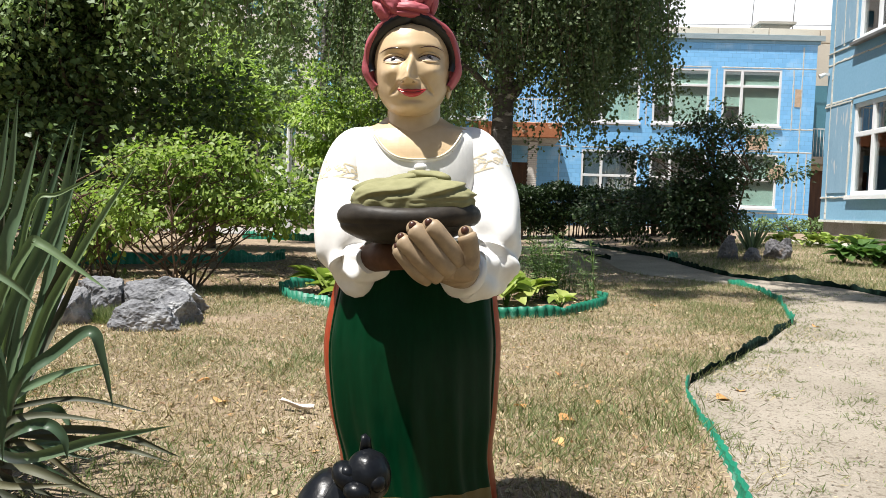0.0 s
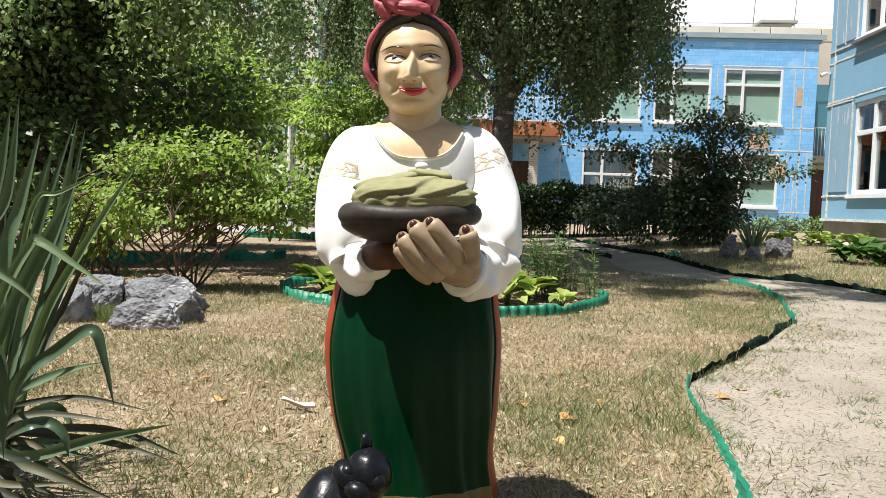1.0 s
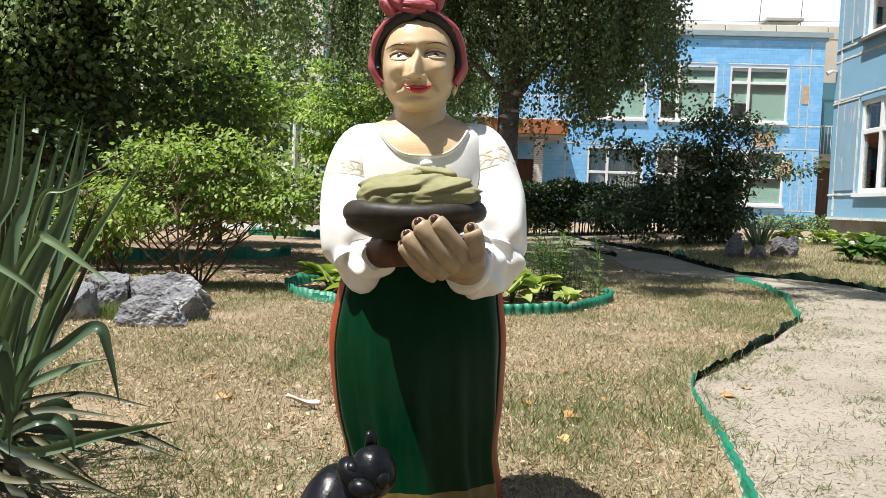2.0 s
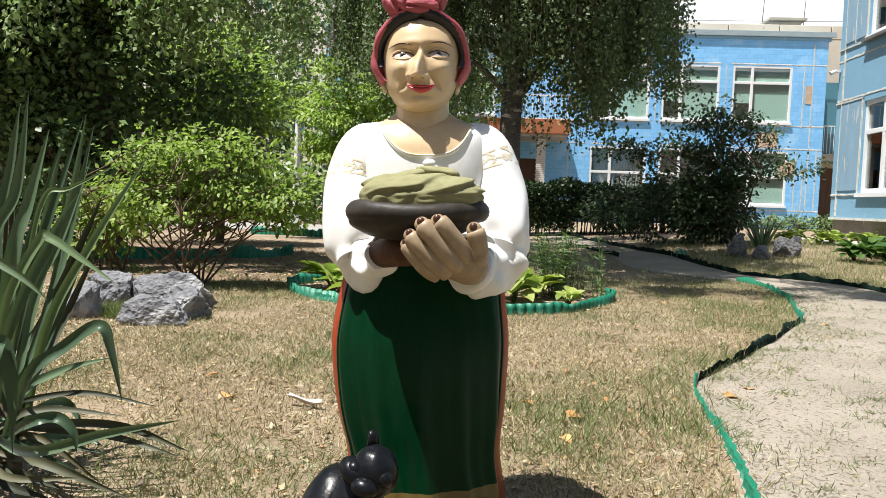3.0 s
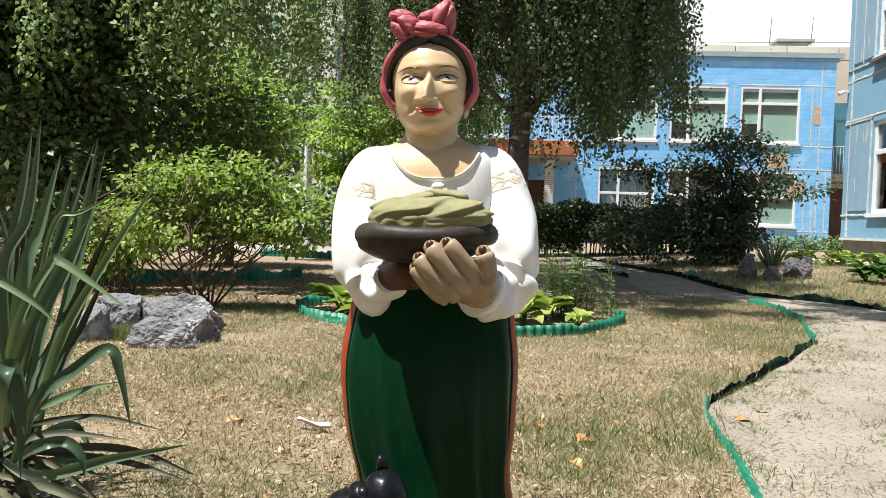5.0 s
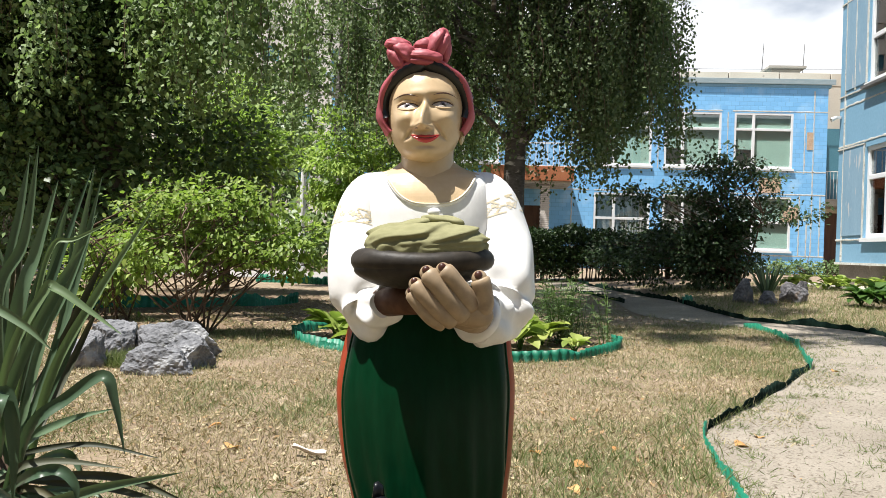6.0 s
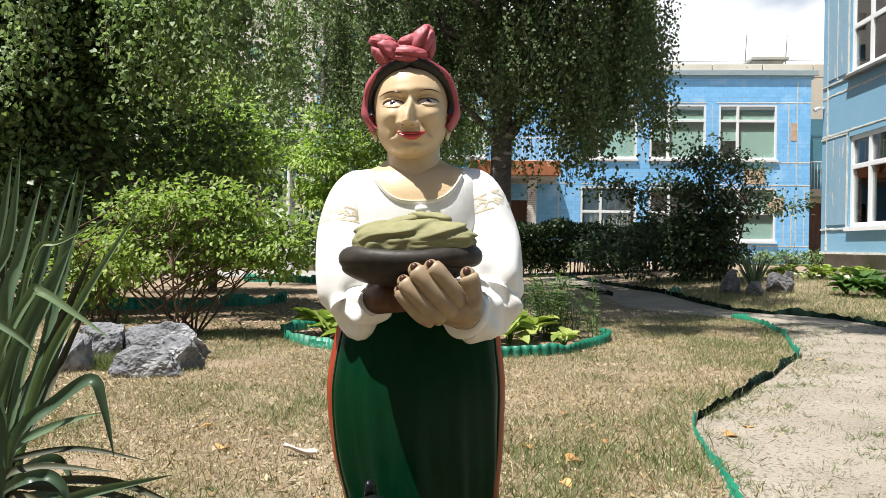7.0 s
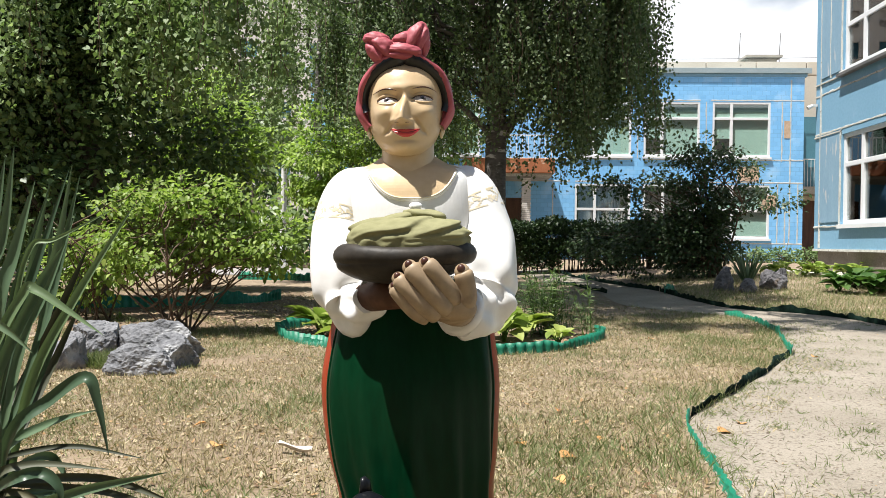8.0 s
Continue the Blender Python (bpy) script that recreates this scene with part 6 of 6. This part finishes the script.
def sow(name, label, n, y0, y1, seed, size, mat, cut, width=0.05, flat=0.0, keep=None, litter=False, k=5, lift=0.0, half=2.6):
    rng = np.random.default_rng(seed)
    y = y0 + (y1 - y0) * rng.random(n) ** 1.1
    x = (rng.random(n) * 2 - 1) * np.maximum(0.66 * y + 0.35, half)
    m = on_lawn(x, y) if keep is None else keep(x, y)
    x, y = x[m], y[m]
    f = patchy(x, y, 1.1, k) + 0.6 * patchy(x, y, 3.3, k + 2)
    m = f + rng.normal(size=len(x)) * 0.2 > cut
    x, y = x[m], y[m]
    z = heights(x, y)
    N = len(x)
    p = np.stack([x, y, z + lift + (0.004 if litter else -0.004)], 1)
    d = rng.normal(size=(N, 3))
    d[:, 2] = np.abs(d[:, 2]) * (1 - flat) + (0.7 * (1 - flat))
    if litter:
        d[:, 2] = 0.15
    L = size * (0.4 + 0.9 * rng.random(N))
    up = rng.normal(size=(N, 3)) * (0.35 if litter else 1) + np.array([[0, 0, 1.0 if litter else 0.2]])
    v, q = leaf_arrays(p, d, up, L, np.maximum(0.0032, L * width), False, fold=0.1, droop=-0.05 if litter else 0.3)
    return tagged(part(name, bulk_mesh(name, v, q, mat), None, None), label, "grass" if not litter else "leaves", kind="stuff")


sow("dry_grass", "short dry straw-coloured grass", 330000, -1.5, 9.5, 71, 0.04, M_STRAW, -0.25, 0.07)
sow("dry_grass", "matted dead grass lying on the soil", 260000, -1.5, 9.0, 72, 0.055, M_STRAW, -0.3, 0.055, flat=0.85, k=12)
sow("grass", "tufts of green grass in the dry lawn", 300000, -1.5, 11.0, 73, 0.045, M_GRASS, 0.2, 0.07, k=21)
sow("grass", "thick green tussocks in the dry lawn", 330000, -1.5, 9.5, 91, 0.055, M_GRASS, 0.52, 0.075, k=64)
around = lambda x, y: on_lawn(x, y) & ((np.abs(x) > 2.55) | (y < -1.4)) & (np.abs(x) > 0.66 * y + 0.3)
sow("dry_grass", "dry lawn grass round about", 170000, -6.0, 9.0, 95, 0.06, M_STRAW, -0.3, 0.08, flat=0.4, keep=around, k=12, half=7.0)
sow("grass", "green grass round about", 70000, -6.0, 9.0, 96, 0.06, M_GRASS, -0.1, 0.08, keep=around, k=21, half=7.0)
sow("grass", "green grass in the far lawn", 30000, 6.5, 14.0, 74, 0.07, M_GRASS, -0.1, 0.07, k=30)
far_lawn = lambda x, y: (x > np.interp(y, fy, fx) + 0.05) & (y > 7) & (y < 17)
sow("grass", "thin dry and green grass beyond the path", 150000, 7.0, 17.0, 83, 0.085, M_GRASS, -0.35, 0.06, keep=far_lawn, k=33)
sow("dry_grass", "dry straw grass beyond the path", 70000, 7.0, 17.0, 84, 0.08, M_STRAW, -0.4, 0.06, keep=far_lawn, k=34)
near_kerb = lambda x, y: (np.abs(x - np.interp(y, ky, kx) + 0.10) < 0.16) & (y < 9)
sow("grass", "green grass growing along the path edging", 150000, -1.5, 9.0, 75, 0.075, M_GRASS, -0.05, 0.05, keep=near_kerb, k=40)
on_path = lambda x, y: (x > np.interp(y, ky, kx) + 0.06) & (y < 9) & (x < np.interp(y, fy, fx) + 0.2)
sow("grass", "sparse weeds in the sandy path", 70000, -1.5, 9.0, 76, 0.034, M_GRASS, 0.27, 0.09, keep=on_path, k=50, lift=0.01)
path_edge = lambda x, y: (np.abs(x - np.interp(y, ky, kx) - 0.22) < 0.2) & (y < 9)
sow("dry_grass", "dry grass creeping over the path edge", 90000, -1.5, 9.0, 85, 0.05, M_STRAW, 0.02, 0.06, flat=0.5, keep=path_edge, k=44, lift=0.012)
sow("leaf_litter", "bits of dry litter on the sandy path", 4500, -1.5, 9.0, 86, 0.016, M_LITTER, -0.2, 0.5, keep=on_path, litter=True, k=46, lift=0.012)
sow("leaf_litter", "small fallen leaves scattered on the lawn", 52000, -1.5, 12.0, 77, 0.03, M_LITTER, -0.3, 0.5, litter=True)
under = lambda x, y: ((x + 3.2) / 2.4) ** 2 + ((y - 9.0) / 3.2) ** 2 < 1
sow("leaf_litter", "fallen leaves under the shrubs", 22000, 5.5, 12.5, 78, 0.04, M_LITTER, -0.5, 0.6, keep=under, litter=True)
in_bed = lambda x, y: ((x - 0.1) / 1.35) ** 2 + ((y - 7.0) / 1.1) ** 2 < 1
sow("leaf_litter", "fallen leaves in the flower bed", 16000, 5.8, 8.2, 79, 0.04, M_LITTER, -0.3, 0.6, keep=in_bed, litter=True)

tuft = lambda x, y: ((x + 2.12) / 0.26) ** 2 + ((y - 5.2) / 0.22) ** 2 < 1
sow("grass", "green grass tuft growing between the rocks", 260000, 4.7, 5.6, 82, 0.09, M_GRASS, -0.6, 0.05, keep=tuft, k=60)

# small weed tufts rooted in the path, thicker towards the edging
rng = np.random.default_rng(88)
cy = -1.0 + 9.5 * rng.random(1500)
cx = np.interp(cy, ky, kx) + 0.05 + 2.6 * rng.random(1500) ** 1.9
m = on_path(cx, cy)
cx, cy = cx[m][:520], cy[m][:520]
tuft_r = rng.uniform(0.015, 0.05, len(cx))
x = np.repeat(cx, 26) + rng.normal(size=26 * len(cx)) * np.repeat(tuft_r, 26)
y = np.repeat(cy, 26) + rng.normal(size=26 * len(cx)) * np.repeat(tuft_r, 26)
N = len(x)
d = rng.normal(size=(N, 3))
d[:, 2] = np.abs(d[:, 2]) * 0.5 + 0.35
L = 0.03 * (0.4 + rng.random(N))
v, q = leaf_arrays(np.stack([x, y, heights(x, y) + 0.006], 1), d, rng.normal(size=(N, 3)), L, np.maximum(0.003, L * 0.1), False, fold=0.1, droop=0.3)
tagged(part("weed_tuft", bulk_mesh("weed_tuft", v[:], q, M_GRASS), None, None), "small weed tufts rooted in the sandy path", "grass", kind="stuff")

# pale chips scattered in the flower bed beside its edging
rng = np.random.default_rng(93)
b = Build()
for i in range(90):
    x, y = 0.44 + rng.normal() * 0.09, 6.08 + rng.normal() * 0.07
    r = rng.uniform(0.006, 0.016)
    b.ball((x, y, ground_z(x, y) + 0.024 + 0.4 * r), (r, r * rng.uniform(0.6, 1), r * 0.6), 0, 6, 4, turn=(0, 0, rng.uniform(0, 180)))
tagged(part("white_chips", b, M_WBRICK, None), "white stone chips in the flower bed by its edging", "gravel", kind="stuff")

# pebbles in the path
rng = np.random.default_rng(81)
n = 90000
y = -1.5 + 10.5 * rng.random(n) ** 1.1
x = rng.random(n) * 5.6
m = on_path(x, y)
x, y = x[m], y[m]
r = 0.0025 + 0.008 * rng.random(len(x)) ** 4
z = heights(x, y) + 0.008
base = np.array([(1, 0, 0), (0, 1, 0), (-1, 0, 0), (0, -1, 0), (0, 0, 0.7)], dtype=float)
ang = rng.random(len(x)) * 6.28
c, s = np.cos(ang), np.sin(ang)
vx = base[None, :, 0] * c[:, None] - base[None, :, 1] * s[:, None]
vy = (base[None, :, 0] * s[:, None] + base[None, :, 1] * c[:, None]) * 0.75
v = np.stack([x[:, None] + vx * r[:, None], y[:, None] + vy * r[:, None], z[:, None] + base[None, :, 2] * r[:, None]], 2)
i = np.arange(len(x))[:, None] * 5
q = np.stack([i + [[0, 1, 4, 4]], i + [[1, 2, 4, 4]], i + [[2, 3, 4, 4]], i + [[3, 0, 4, 4]]], 1).reshape(-1, 4)
me = bpy.data.meshes.new("gravel")
me.from_pydata(v.reshape(-1, 3).tolist(), [], [tuple(f[:3]) for f in q.tolist()])
M_PEB = leafy("pebbles", [(0.12, 0.095, 0.07), (0.16, 0.13, 0.1), (0.2625, 0.225, 0.18), (0.3, 0.265, 0.215), (0.34, 0.3, 0.25), (0.21, 0.18, 0.15)], 0.9, 0.0)
me.materials.append(M_PEB)
tagged(new("gravel", me), "fine loose gravel on the sandy path", "gravel", kind="stuff")

# single things lying on the lawn
dry_leaf = broad_leaf_mesh("dry_leaf", leafy("brown_leaf", [(0.42, 0.2, 0.07), (0.55, 0.32, 0.13), (0.5, 0.25, 0.09)], 0.7, 0.1, single=True))
for x, y, s, a in ((0.48, 3.03, 0.08, 20), (0.36, 3.2, 0.06, 130), (0.72, 3.35, 0.05, 220), (1.25, 3.45, 0.07, 10), (1.42, 3.62, 0.06, 70), (0.42, 2.75, 0.05, 300), (0.6, 3.9, 0.05, 60), (-0.1, 4.4, 0.05, 10),
                   (2.85, 5.9, 0.06, 30), (1.9, 6.9, 0.06, 100), (-0.9, 3.1, 0.07, 80), (-1.05, 3.5, 0.06, 200)):
    o = new("fallen_leaf", dry_leaf)
    o.matrix_world = pose(x, y, ground_z(x, y) + 0.012, 8, -8, a) @ Matrix.Diagonal((s, s, s, 1))
    tagged(o, "curled orange-brown dry leaf on the grass", "leaf", group="fallen leaves")
rows = [[(-0.075 + 0.15 * i / 10, -0.018 + 0.036 * j / 4 * (1 - abs(i / 10 - 0.4)), 0.008 + 0.006 * math.sin(i * 0.6 + j * 0.5) + 0.03 * abs(j / 4 - 0.5) + 0.03 * max(0, 0.35 - i / 10)) for j in range(5)] for i in range(11)]
b = Build()
b.grid(rows)
o = part("paper_scrap", b, surf("white_paper", (0.52, 0.45, 0.39), (0.66, 0.59, 0.52), rough=0.8, big=12, fine=60, bump=0.1), None, smooth=True)
md = o.modifiers.new("thickness", "SOLIDIFY")
md.thickness = 0.0015
o.matrix_world = pose(-0.56, 3.04, ground_z(-0.56, 3.04) + 0.012, 0, 0, -18)
tagged(o, "crumpled white paper scrap lying on the grass", "litter")

# pale post by the lane
b = Build()
b.tube([(-3.55, 17.4, -0.05), (-3.55, 17.4, 1.2), (-3.54, 17.4, 2.6)], [0.075, 0.07, 0.06], 12)
b.box(-3.64, -3.46, 17.31, 17.49, -0.02, 0.35)
tagged(part("post", b, M_BARS, None, smooth=False), "pale concrete post beside the lane among trees", "post")
